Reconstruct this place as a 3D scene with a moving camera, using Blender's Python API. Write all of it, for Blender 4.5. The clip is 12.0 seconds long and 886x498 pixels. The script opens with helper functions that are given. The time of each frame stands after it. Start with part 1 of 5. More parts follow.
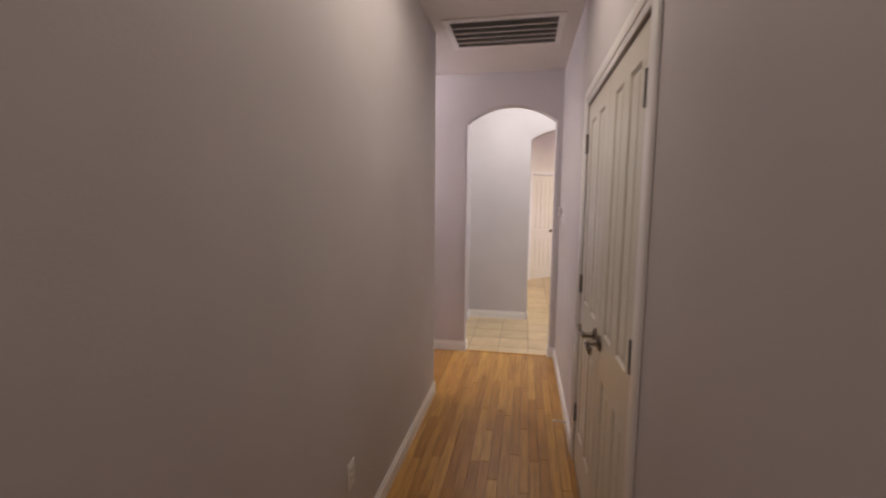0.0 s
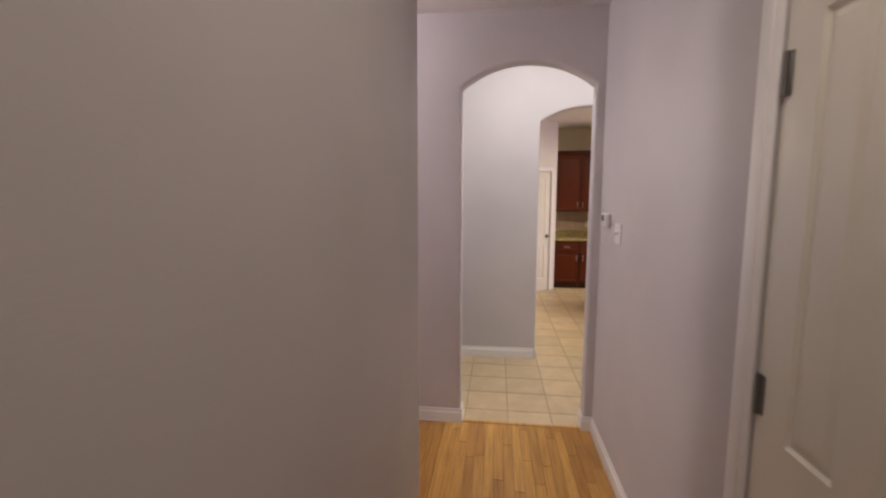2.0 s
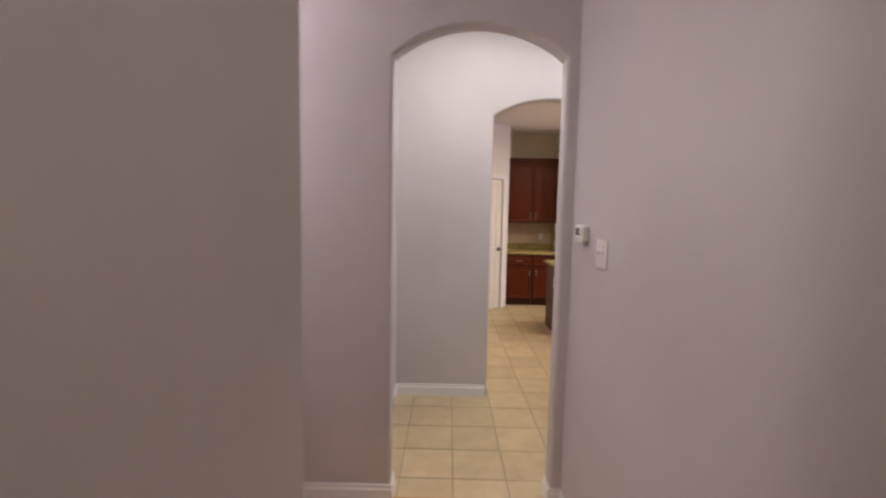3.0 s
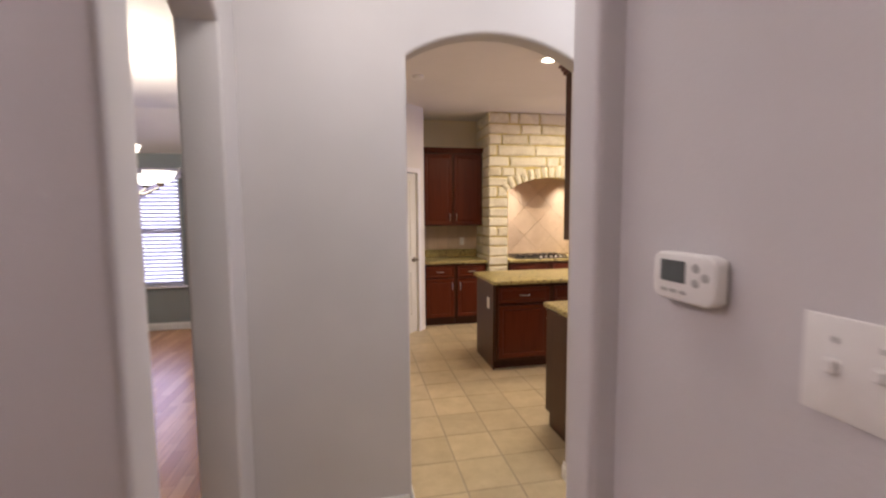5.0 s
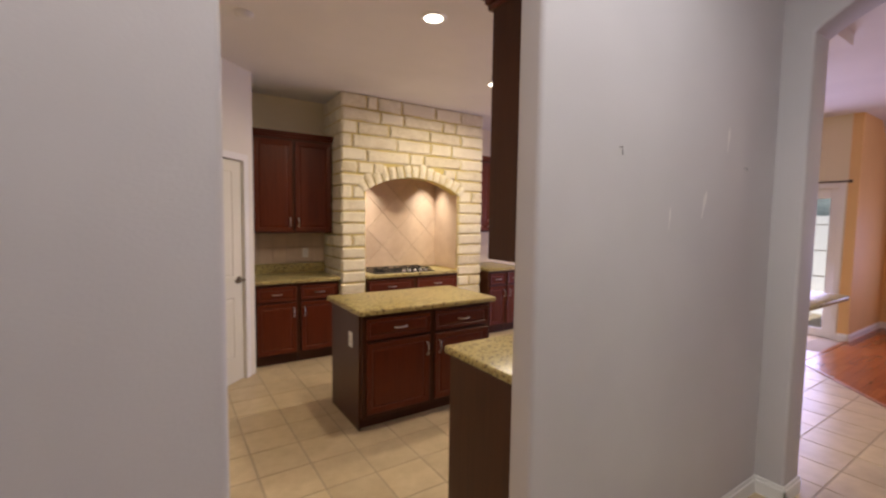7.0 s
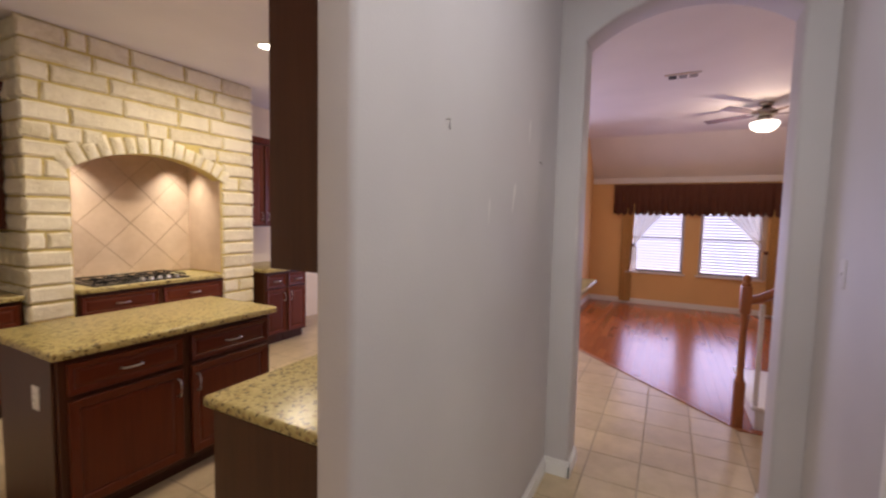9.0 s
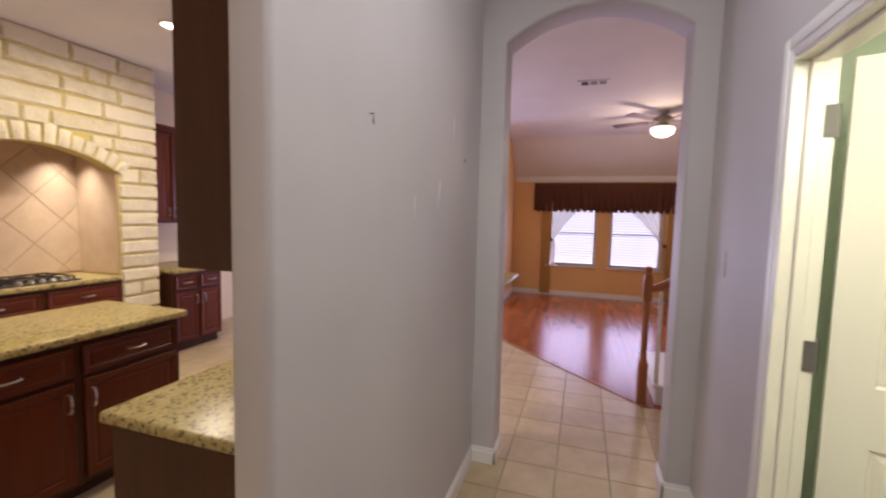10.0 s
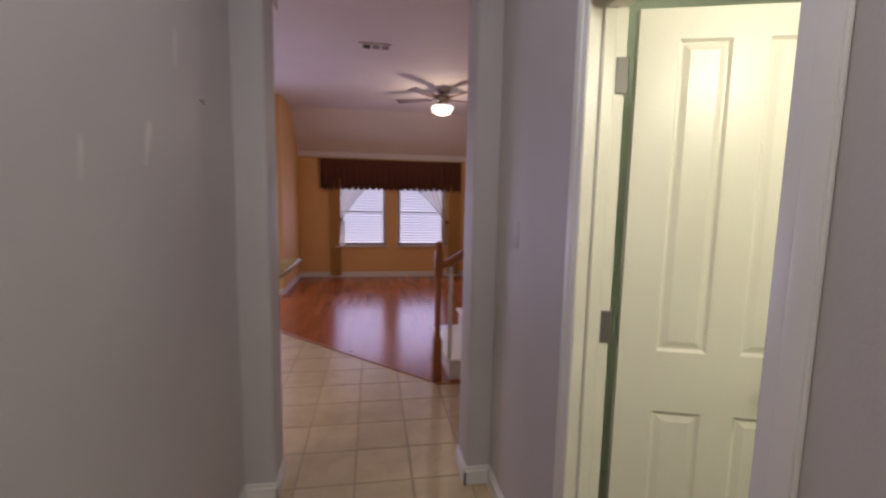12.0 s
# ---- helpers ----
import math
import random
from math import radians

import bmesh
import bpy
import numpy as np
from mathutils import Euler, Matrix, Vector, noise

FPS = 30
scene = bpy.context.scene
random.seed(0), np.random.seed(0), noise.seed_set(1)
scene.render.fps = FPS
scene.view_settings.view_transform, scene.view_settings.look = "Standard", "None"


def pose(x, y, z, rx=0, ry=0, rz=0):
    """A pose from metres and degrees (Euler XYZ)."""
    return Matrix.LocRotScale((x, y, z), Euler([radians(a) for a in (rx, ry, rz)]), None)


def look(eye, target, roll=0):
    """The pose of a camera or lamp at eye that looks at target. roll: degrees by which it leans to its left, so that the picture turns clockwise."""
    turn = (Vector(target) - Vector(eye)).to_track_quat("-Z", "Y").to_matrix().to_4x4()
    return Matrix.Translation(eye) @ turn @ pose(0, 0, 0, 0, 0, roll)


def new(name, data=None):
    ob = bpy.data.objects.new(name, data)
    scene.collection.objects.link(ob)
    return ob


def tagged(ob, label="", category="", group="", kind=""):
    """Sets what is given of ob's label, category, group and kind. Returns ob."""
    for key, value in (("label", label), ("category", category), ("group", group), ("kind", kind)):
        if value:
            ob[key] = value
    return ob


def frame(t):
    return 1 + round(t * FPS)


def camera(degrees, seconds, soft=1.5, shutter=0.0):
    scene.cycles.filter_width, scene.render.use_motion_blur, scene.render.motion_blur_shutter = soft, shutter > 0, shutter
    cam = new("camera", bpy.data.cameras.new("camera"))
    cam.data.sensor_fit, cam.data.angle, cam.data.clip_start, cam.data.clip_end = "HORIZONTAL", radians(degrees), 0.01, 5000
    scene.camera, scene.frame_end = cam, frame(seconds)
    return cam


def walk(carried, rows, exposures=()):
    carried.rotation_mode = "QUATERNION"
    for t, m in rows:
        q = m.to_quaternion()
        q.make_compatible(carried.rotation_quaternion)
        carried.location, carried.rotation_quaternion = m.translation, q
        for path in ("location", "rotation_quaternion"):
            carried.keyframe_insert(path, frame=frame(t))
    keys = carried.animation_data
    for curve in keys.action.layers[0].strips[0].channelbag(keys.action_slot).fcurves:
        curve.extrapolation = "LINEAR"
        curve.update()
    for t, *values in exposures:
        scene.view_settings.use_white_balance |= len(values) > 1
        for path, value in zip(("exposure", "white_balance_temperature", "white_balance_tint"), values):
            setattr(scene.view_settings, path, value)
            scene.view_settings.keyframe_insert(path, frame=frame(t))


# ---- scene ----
cam = camera(92.0, 12.0, 2.3, 0.5)
PATH = [
    (0, (0.563, -0.222, 1.525), (0.19, 1.731, 1.302), 0.5),
    (0.5, (0.397, 0.078, 1.507), (0.131, 2.051, 1.322), -0.5),
    (1, (0.315, 0.382, 1.513), (0.065, 2.351, 1.268), -1.1),
    (1.5, (0.258, 0.744, 1.536), (-0.016, 2.71, 1.296), 1.3),
    (2, (0.227, 1.144, 1.549), (-0.022, 3.116, 1.325), 0.1),
    (2.5, (0.258, 1.51, 1.543), (0.096, 3.492, 1.328), 0.5),
    (3, (0.266, 1.873, 1.528), (0.247, 3.865, 1.353), 1.1),
    (3.5, (0.303, 2.248, 1.544), (0.486, 4.232, 1.373), -1.2),
    (3.7, (0.322, 2.374, 1.544), (0.559, 4.353, 1.377), -1.2),
    (5.3, (0.392, 3.425, 1.541), (0.833, 5.369, 1.377), 0.2),
    (5.5, (0.407, 3.546, 1.537), (0.895, 5.482, 1.407), 0.6),
    (6, (0.4, 3.843, 1.535), (1.08, 5.722, 1.478), 0.5),
    (6.5, (0.448, 4.132, 1.521), (1.394, 5.891, 1.414), 1.0),
    (6.7, (0.469, 4.214, 1.533), (1.469, 5.942, 1.404), 0.9),
    (8.3, (0.766, 4.695, 1.51), (2.354, 5.907, 1.402), 1.1),
    (8.5, (0.794, 4.712, 1.523), (2.437, 5.843, 1.386), 1.2),
    (9, (0.806, 4.731, 1.523), (2.572, 5.658, 1.376), 1.3),
    (9.5, (0.805, 4.727, 1.521), (2.641, 5.507, 1.373), 1.5),
    (10, (0.806, 4.723, 1.521), (2.702, 5.34, 1.365), 1.4),
    (10.5, (0.829, 4.713, 1.501), (2.778, 5.113, 1.304), 0.2),
    (11, (0.923, 4.714, 1.49), (2.899, 4.895, 1.242), -0.5),
    (11.5, (1.091, 4.708, 1.496), (3.078, 4.687, 1.271), -0.4),
    (12, (1.274, 4.72, 1.472), (3.235, 4.394, 1.249), 1.1),
]
EXPOSURES = [(0, 0.27), (1.5, 0.2), (3.5, 0.08), (5.5, 0.02), (6.0, -0.15), (6.5, -0.2), (8.5, -0.22), (10, -0.22), (11, -0.45), (11.5, -0.68), (12, -0.9)]
walk(cam, [(t, look(eye, target, roll)) for t, eye, target, roll in PATH], EXPOSURES)

# ---- world and light ----
sky = bpy.data.worlds.new("sky")
scene.world = sky
sky.use_nodes = True
sky_tex = sky.node_tree.nodes.new("ShaderNodeTexSky")
sky_tex.sky_type, sky_tex.sun_disc = "NISHITA", False
sky_tex.sun_elevation, sky_tex.sun_rotation = radians(68), radians(236)
sky.node_tree.links.new(sky_tex.outputs[0], sky.node_tree.nodes["Background"].inputs[0])
sky.node_tree.nodes["Background"].inputs[1].default_value = 0.12

WARM, WHITE, DAY = (1.0, 0.84, 0.63), (1.0, 0.88, 0.74), (0.62, 0.57, 1.0)


def area(name, at, aim, w, h, watts, colour, spread=180):
    lamp = bpy.data.lights.new(name, "AREA")
    lamp.shape, lamp.size, lamp.size_y, lamp.energy, lamp.color = "RECTANGLE", w, h, watts, colour
    lamp.spread = radians(spread)
    ob = new(name, lamp)
    ob.matrix_world = look(at, aim)
    return ob


def point(name, at, watts, colour, radius=0.05):
    lamp = bpy.data.lights.new(name, "POINT")
    lamp.energy, lamp.color, lamp.shadow_soft_size = watts, colour, radius
    ob = new(name, lamp)
    ob.location = at
    return ob


# daylight in the openings
area("daylight_living_window", (9.40, 4.95, 1.15), (3, 4.9, 0.9), 0.88, 1.1, 12, DAY)
area("daylight_living_window", (9.40, 3.80, 1.15), (3, 3.8, 0.9), 0.82, 1.1, 12, DAY)
area("daylight_patio_door", (7.93, 7.05, 1.05), (4, 6.8, 0.6), 1.6, 1.8, 75, DAY)
area("daylight_dining_window", (-2.37, 9.40, 1.2), (-2.0, 5, 0.9), 0.85, 1.2, 14, DAY)
sun = new("sun", bpy.data.lights.new("sun", "SUN"))
sun.data.energy, sun.data.angle, sun.data.color = 4.5, radians(0.5), (1.0, 0.94, 0.85)
sun.matrix_world = look((0, 0, 0), (0.30, 0.2, -0.93))
# lamps, and further down fill light
# the third downlight is out of view, added to give the kitchen more light
CANS = [(2.06, 6.86), (3.30, 7.70), (4.35, 6.55)]
for (cx, cy), watts in zip(CANS, (19, 36, 14)):
    area("downlight_lamp", (cx, cy, 2.865), (cx, cy, 0), 0.12, 0.12, watts, WARM, 170)
for hx, hz, watts in ((2.61, 2.13, 3.6), (3.45, 2.13, 4.4)):
    area("hood_lamp", (hx, 9.16, hz), (hx, 9.22, 0.9), 0.05, 0.05, watts, (1.0, 0.90, 0.76), 80)
point("chandelier_lamp", (-1.41, 6.77, 2.15), 76, WHITE, 0.25)
point("fan_lamp", (7.21, 3.78, 2.45), 30, (1.0, 0.75, 0.6), 0.10)
point("bathroom_lamp", (1.42, 3.70, 2.05), 54, (1.0, 0.90, 0.74), 0.14)
# fill light added under the hall and corridor ceilings, where no lamp is known
area("hall_fill", (0.385, -1.0, 2.70), (0.385, -1.0, 0), 0.6, 0.8, 6.0, (1.0, 0.79, 0.69))
area("hall_fill", (0.385, 1.6, 2.70), (0.385, 1.6, 0), 0.6, 0.9, 6.2, (1.0, 0.84, 0.72))
area("corridor_fill", (0.5, 4.50, 3.0), (0.5, 4.50, 0), 0.6, 0.5, 13.5, (1.0, 0.93, 0.88))
area("corridor_fill", (1.8, 4.60, 3.0), (1.8, 4.60, 0), 0.6, 0.5, 15.5, (0.98, 0.96, 0.97))
# stands in for the unseen source that lights the hall from the foyer
point("foyer_light", (-1.4, 3.5, 2.6), 40, (0.97, 0.84, 0.87), 0.14)


# ---- materials ----
def shader(name, rough=0.5, metal=0.0):
    m = bpy.data.materials.new(name)
    m.use_nodes = True
    n = m.node_tree.nodes
    b = n["Principled BSDF"]
    b.inputs["Roughness"].default_value, b.inputs["Metallic"].default_value = rough, metal
    return m, n, m.node_tree.links, b


def coords(n, l, scale=(1, 1, 1), turn=(0, 0, 0)):
    g = n.new("ShaderNodeNewGeometry")
    mp = n.new("ShaderNodeMapping")
    mp.inputs["Scale"].default_value = scale
    mp.inputs["Rotation"].default_value = turn
    l.new(g.outputs["Position"], mp.inputs["Vector"])
    return mp.outputs[0]


def noise_node(n, l, vec, scale, detail=4.0, rough=0.55):
    t = n.new("ShaderNodeTexNoise")
    t.inputs["Scale"].default_value, t.inputs["Detail"].default_value, t.inputs["Roughness"].default_value = scale, detail, rough
    l.new(vec, t.inputs["Vector"])
    return t.outputs["Fac"]


def ramp(n, l, fac, stops):
    r = n.new("ShaderNodeValToRGB")
    while len(r.color_ramp.elements) < len(stops):
        r.color_ramp.elements.new(0.5)
    for e, (p, c) in zip(r.color_ramp.elements, stops):
        e.position, e.color = p, (*c, 1)
    l.new(fac, r.inputs[0])
    return r.outputs[0]


def mix(n, l, fac, a, b, mode="MIX"):
    x = n.new("ShaderNodeMix")
    x.data_type, x.blend_type = "RGBA", mode
    for value, k in ((fac, 0), (a, 6), (b, 7)):
        if isinstance(value, (int, float)):
            x.inputs[k].default_value = value
        elif isinstance(value, tuple):
            x.inputs[k].default_value = (*value, 1)
        else:
            l.new(value, x.inputs[k])
    return x.outputs[2]


def bump(n, l, b, height, strength, dist):
    u = n.new("ShaderNodeBump")
    u.inputs["Strength"].default_value, u.inputs["Distance"].default_value = strength, dist
    l.new(height, u.inputs["Height"])
    l.new(u.outputs[0], b.inputs["Normal"])


def paint(name, colour, rough=0.55, peel=0.28, scale=120):
    """Rolled wall paint: orange-peel relief and faint large-scale unevenness."""
    m, n, l, b = shader(name, rough)
    v = coords(n, l)
    big = noise_node(n, l, v, 1.3, 3)
    dark = tuple(c * 0.93 for c in colour)
    l.new(ramp(n, l, big, [(0.35, dark), (0.65, colour)]), b.inputs["Base Color"])
    bump(n, l, b, noise_node(n, l, v, scale, 3), peel, 0.002)
    return m


def plain(name, colour, rough=0.5, metal=0.0, vary=0.06, scale=20):
    m, n, l, b = shader(name, rough, metal)
    v = coords(n, l)
    f = noise_node(n, l, v, scale, 4)
    l.new(ramp(n, l, f, [(0.3, tuple(c * (1 - vary) for c in colour)), (0.7, colour)]), b.inputs["Base Color"])
    bump(n, l, b, f, 0.05, 0.001)
    return m


def timber(name, a, c, rough, along, fine=9.0, island=True, spread=0.5, coat=0.0, gloss=0.5):
    """Wood with grain along one axis; each piece takes its own tone."""
    m, n, l, b = shader(name, rough)
    s = [fine * 6] * 3
    s["xyz".index(along)] = fine * 0.35
    v = coords(n, l, tuple(s))
    grain = noise_node(n, l, v, 1.0, 6, 0.6)
    if island:
        g = n.new("ShaderNodeNewGeometry")
        own = g.outputs["Random Per Island"]
    else:
        own = n.new("ShaderNodeObjectInfo").outputs["Random"]
    base = mix(n, l, own, a, c)
    dark = mix(n, l, 1.0, base, (0.55, 0.5, 0.45), "MULTIPLY")
    f = n.new("ShaderNodeMapRange")
    f.inputs[1].default_value, f.inputs[2].default_value, f.inputs[4].default_value = 0.42, 0.7, spread
    l.new(grain, f.inputs[0])
    l.new(mix(n, l, f.outputs[0], base, dark), b.inputs["Base Color"])
    b.inputs["Coat Weight"].default_value, b.inputs["Coat Roughness"].default_value = coat, 0.12
    b.inputs["Specular IOR Level"].default_value = gloss
    bump(n, l, b, grain, 0.08, 0.001)
    return m


def tile_mat(name, a, c, rough=0.32):
    m, n, l, b = shader(name, rough)
    v = coords(n, l)
    own = n.new("ShaderNodeObjectInfo").outputs["Random"]
    cloud = noise_node(n, l, v, 6, 6, 0.65)
    col = ramp(n, l, cloud, [(0.3, a), (0.7, c)])
    shade = n.new("ShaderNodeMapRange")
    shade.inputs[3].default_value, shade.inputs[4].default_value = 0.9, 1.05
    l.new(own, shade.inputs[0])
    hsv = n.new("ShaderNodeHueSaturation")
    l.new(shade.outputs[0], hsv.inputs["Value"])
    l.new(col, hsv.inputs["Color"])
    l.new(hsv.outputs[0], b.inputs["Base Color"])
    bump(n, l, b, noise_node(n, l, v, 30, 4), 0.12, 0.002)
    return m


def granite_mat():
    m, n, l, b = shader("granite", 0.3)
    b.inputs["Specular IOR Level"].default_value = 0.35
    v = coords(n, l)
    vor = n.new("ShaderNodeTexVoronoi")
    vor.inputs["Scale"].default_value = 85
    l.new(v, vor.inputs["Vector"])
    sep = n.new("ShaderNodeSeparateColor")
    l.new(vor.outputs["Color"], sep.inputs[0])
    cloud = ramp(n, l, noise_node(n, l, v, 14, 5), [(0.3, (0.25, 0.19, 0.06)), (0.55, (0.43, 0.35, 0.145)), (0.75, (0.53, 0.45, 0.23))])
    speck = ramp(n, l, sep.outputs[0], [(0.0, (0.035, 0.022, 0.012)), (0.14, (0.07, 0.042, 0.018)), (0.17, (0.24, 0.145, 0.045)), (0.27, (0.36, 0.285, 0.105)), (1.0, (0.50, 0.42, 0.19))])
    l.new(mix(n, l, 0.8, cloud, speck), b.inputs["Base Color"])
    return m


def glow(name, colour, strength):
    m, n, l, b = shader(name)
    b.inputs["Base Color"].default_value = (*colour, 1)
    b.inputs["Emission Color"].default_value = (*colour, 1)
    b.inputs["Emission Strength"].default_value = strength
    return m


def stone_mat(name, a, c):
    m, n, l, b = shader(name, 0.85)
    v = coords(n, l)
    own = n.new("ShaderNodeObjectInfo").outputs["Random"]
    f = noise_node(n, l, v, 13, 8, 0.72)
    col = mix(n, l, own, ramp(n, l, f, [(0.3, a), (0.7, c)]), ramp(n, l, f, [(0.3, c), (0.7, tuple(min(1, k * 1.08) for k in c))]))
    l.new(col, b.inputs["Base Color"])
    bump(n, l, b, noise_node(n, l, v, 24, 7, 0.7), 0.8, 0.018)
    return m


def sheer_mat(name, colour, alpha):
    m, n, l, b = shader(name, 0.8)
    b.inputs["Base Color"].default_value = (*colour, 1)
    tr = n.new("ShaderNodeBsdfTranslucent")
    tr.inputs[0].default_value = (*colour, 1)
    tp = n.new("ShaderNodeBsdfTransparent")
    a, c = n.new("ShaderNodeMixShader"), n.new("ShaderNodeMixShader")
    a.inputs[0].default_value, c.inputs[0].default_value = 0.5, alpha
    l.new(b.outputs[0], a.inputs[1])
    l.new(tr.outputs[0], a.inputs[2])
    l.new(tp.outputs[0], c.inputs[1])
    l.new(a.outputs[0], c.inputs[2])
    l.new(c.outputs[0], n["Material Output"].inputs[0])
    return m


WALL = paint("wall_paint_grey", (0.585, 0.56, 0.57))
CEIL = paint("ceiling_paint", (0.80, 0.77, 0.76), 0.7, 0.5, 90)
TRIM = paint("trim_paint", (0.86, 0.85, 0.84), 0.35, 0.05, 60)
DOORPAINT = paint("door_paint", (0.76, 0.735, 0.645), 0.32, 0.08, 80)
GREEN = paint("wall_paint_green", (0.50, 0.58, 0.46))
ORANGE = paint("wall_paint_apricot", (0.80, 0.51, 0.22))
CREAM = paint("wall_paint_cream", (0.80, 0.70, 0.50))
# the kitchen cream lightened, for the light that falls on the pantry wall
CREAM_LIT = paint("wall_paint_cream_lit", (0.80, 0.765, 0.69))
SLATE = paint("wall_paint_slate", (0.27, 0.30, 0.31))
OAK = timber("hall_oak", (0.58, 0.33, 0.085), (0.38, 0.185, 0.040), 0.28, "y", 9, False, 0.85, 0.2)
LIVOAK = timber("living_oak", (0.42, 0.125, 0.036), (0.30, 0.078, 0.022), 0.23, "x", 9, False, 0.4, 0.1)
DINOAK = timber("dining_oak", (0.60, 0.335, 0.15), (0.42, 0.20, 0.07), 0.36, "y", 9, True, 0.4, 0.1)
GAPDARK = plain("joint_dark", (0.14, 0.07, 0.028), 0.8)
TILE = tile_mat("floor_tile", (0.48, 0.375, 0.225), (0.62, 0.50, 0.32))
GROUT = plain("grout", (0.41, 0.335, 0.24), 0.9)
TRAV = tile_mat("travertine", (0.54, 0.40, 0.29), (0.64, 0.50, 0.38), 0.45)
TRAVGROUT = plain("travertine_grout", (0.43, 0.31, 0.21), 0.9)
CHERRY = timber("cherry", (0.120, 0.0235, 0.0068), (0.088, 0.0155, 0.0045), 0.36, "z", 7, False, 0.5, 0.0, 0.28)
CHERRYX = timber("cherry_cross", (0.120, 0.0235, 0.0068), (0.088, 0.0155, 0.0045), 0.36, "x", 7, False, 0.5, 0.0, 0.28)
CARCASS = timber("dark_cherry_veneer", (0.070, 0.0235, 0.0105), (0.055, 0.018, 0.008), 0.4, "z", 7, False, 0.5, 0.0, 0.28)
NEWELWOOD = timber("stained_oak", (0.36, 0.12, 0.036), (0.30, 0.095, 0.028), 0.3, "z", 8, False, 0.5, 0.3)
GRANITE = granite_mat()
STONE = stone_mat("limestone", (0.62, 0.54, 0.35), (0.86, 0.80, 0.62))
MORTAR = stone_mat("mortar", (0.52, 0.41, 0.12), (0.68, 0.56, 0.22))
NICKEL = plain("brushed_nickel", (0.55, 0.53, 0.5), 0.28, 1.0)
PEWTER = plain("dark_pewter", (0.30, 0.27, 0.23), 0.22, 1.0)
BRONZE = plain("dark_metal", (0.10, 0.085, 0.075), 0.4, 0.8)
HINGE = plain("hinge_steel", (0.20, 0.19, 0.18), 0.42, 0.6)
PLASTIC = plain("white_plastic", (0.78, 0.76, 0.74), 0.35)
BLACK = plain("black_enamel", (0.012, 0.012, 0.013), 0.25)
LCD = plain("grey_display", (0.10, 0.11, 0.11), 0.15)
BUTTON = plain("grey_button", (0.42, 0.41, 0.40), 0.4)
SHADEGLASS = glow("lit_glass_bowl", (1.0, 0.93, 0.82), 3.5)
LAMPDISC = glow("lit_lamp_disc", (1.0, 0.9, 0.72), 14.0)
OUTSIDE = glow("daylight_outside", (0.78, 0.78, 1.0), 2.2)
BLIND = sheer_mat("blind_slat", (0.72, 0.71, 0.84), 1.0)
SHEER = sheer_mat("sheer_cloth", (0.84, 0.75, 0.62), 0.5)
DRAPE = plain("gold_drape", (0.58, 0.34, 0.12), 0.85, 0, 0.3, 60)
VALANCE = plain("brown_valance", (0.13, 0.045, 0.025), 0.85, 0, 0.4, 90)
BLADE = plain("fan_blade_wood", (0.10, 0.04, 0.02), 0.4)
# grey for the ceiling register's slots: shade in them put into the colour
SLOTSHADE = plain("slot_shade", (0.24, 0.22, 0.21), 0.7)
# near-black for unlit hollows (closet, duct, register slot): their shade is put into colour
VOID = plain("unlit_void", (0.03, 0.028, 0.027), 0.8)


def clear_glass():
    m, n, l, b = shader("window_glass", 0.02)
    g, t, x = n.new("ShaderNodeBsdfGlossy"), n.new("ShaderNodeBsdfTransparent"), n.new("ShaderNodeMixShader")
    g.inputs["Roughness"].default_value = 0.02
    f = n.new("ShaderNodeFresnel")
    l.new(f.outputs[0], x.inputs[0])
    l.new(t.outputs[0], x.inputs[1])
    l.new(g.outputs[0], x.inputs[2])
    l.new(x.outputs[0], n["Material Output"].inputs[0])
    return m


GLASS = clear_glass()


# ---- mesh helpers ----
def box(bm, x0, x1, y0, y1, z0, z1, bevel=0.0, segs=2):
    r = bmesh.ops.create_cube(bm, size=1.0)
    vs = r["verts"]
    for v in vs:
        v.co = Vector(((x0 + x1) / 2 + v.co.x * (x1 - x0), (y0 + y1) / 2 + v.co.y * (y1 - y0), (z0 + z1) / 2 + v.co.z * (z1 - z0)))
    if bevel:
        es = list({e for v in vs for e in v.link_edges})
        bmesh.ops.bevel(bm, geom=es, offset=bevel, segments=segs, affect="EDGES", profile=0.5)
    return bm


def cyl(bm, at, r0, r1, h, axis="z", n=20):
    turn = {"z": Matrix(), "x": Matrix.Rotation(radians(90), 4, "Y"), "y": Matrix.Rotation(radians(-90), 4, "X")}[axis]
    bmesh.ops.create_cone(bm, cap_ends=True, segments=n, radius1=r0, radius2=r1, depth=h, matrix=Matrix.Translation(at) @ turn @ Matrix.Translation((0, 0, h / 2)))
    return bm


def lathe(bm, profile, at=(0, 0, 0), n=24):
    rings = []
    for r, z in profile:
        rings.append([bm.verts.new((at[0] + r * math.cos(2 * math.pi * k / n), at[1] + r * math.sin(2 * math.pi * k / n), at[2] + z)) for k in range(n)])
    for a, c in zip(rings, rings[1:]):
        for k in range(n):
            bm.faces.new((a[k], a[(k + 1) % n], c[(k + 1) % n], c[k]))
    return bm


def tube(bm, pts, r, n=8):
    pts = [Vector(p) for p in pts]
    rings = []
    for i, p in enumerate(pts):
        d = (pts[min(i + 1, len(pts) - 1)] - pts[max(i - 1, 0)]).normalized()
        q = d.to_track_quat("Z", "Y")
        rings.append([bm.verts.new(p + q @ Vector((r * math.cos(2 * math.pi * k / n), r * math.sin(2 * math.pi * k / n), 0))) for k in range(n)])
    for a, c in zip(rings, rings[1:]):
        for k in range(n):
            bm.faces.new((a[k], a[(k + 1) % n], c[(k + 1) % n], c[k]))
    bm.faces.new(list(reversed(rings[0])))
    bm.faces.new(rings[-1])
    return bm


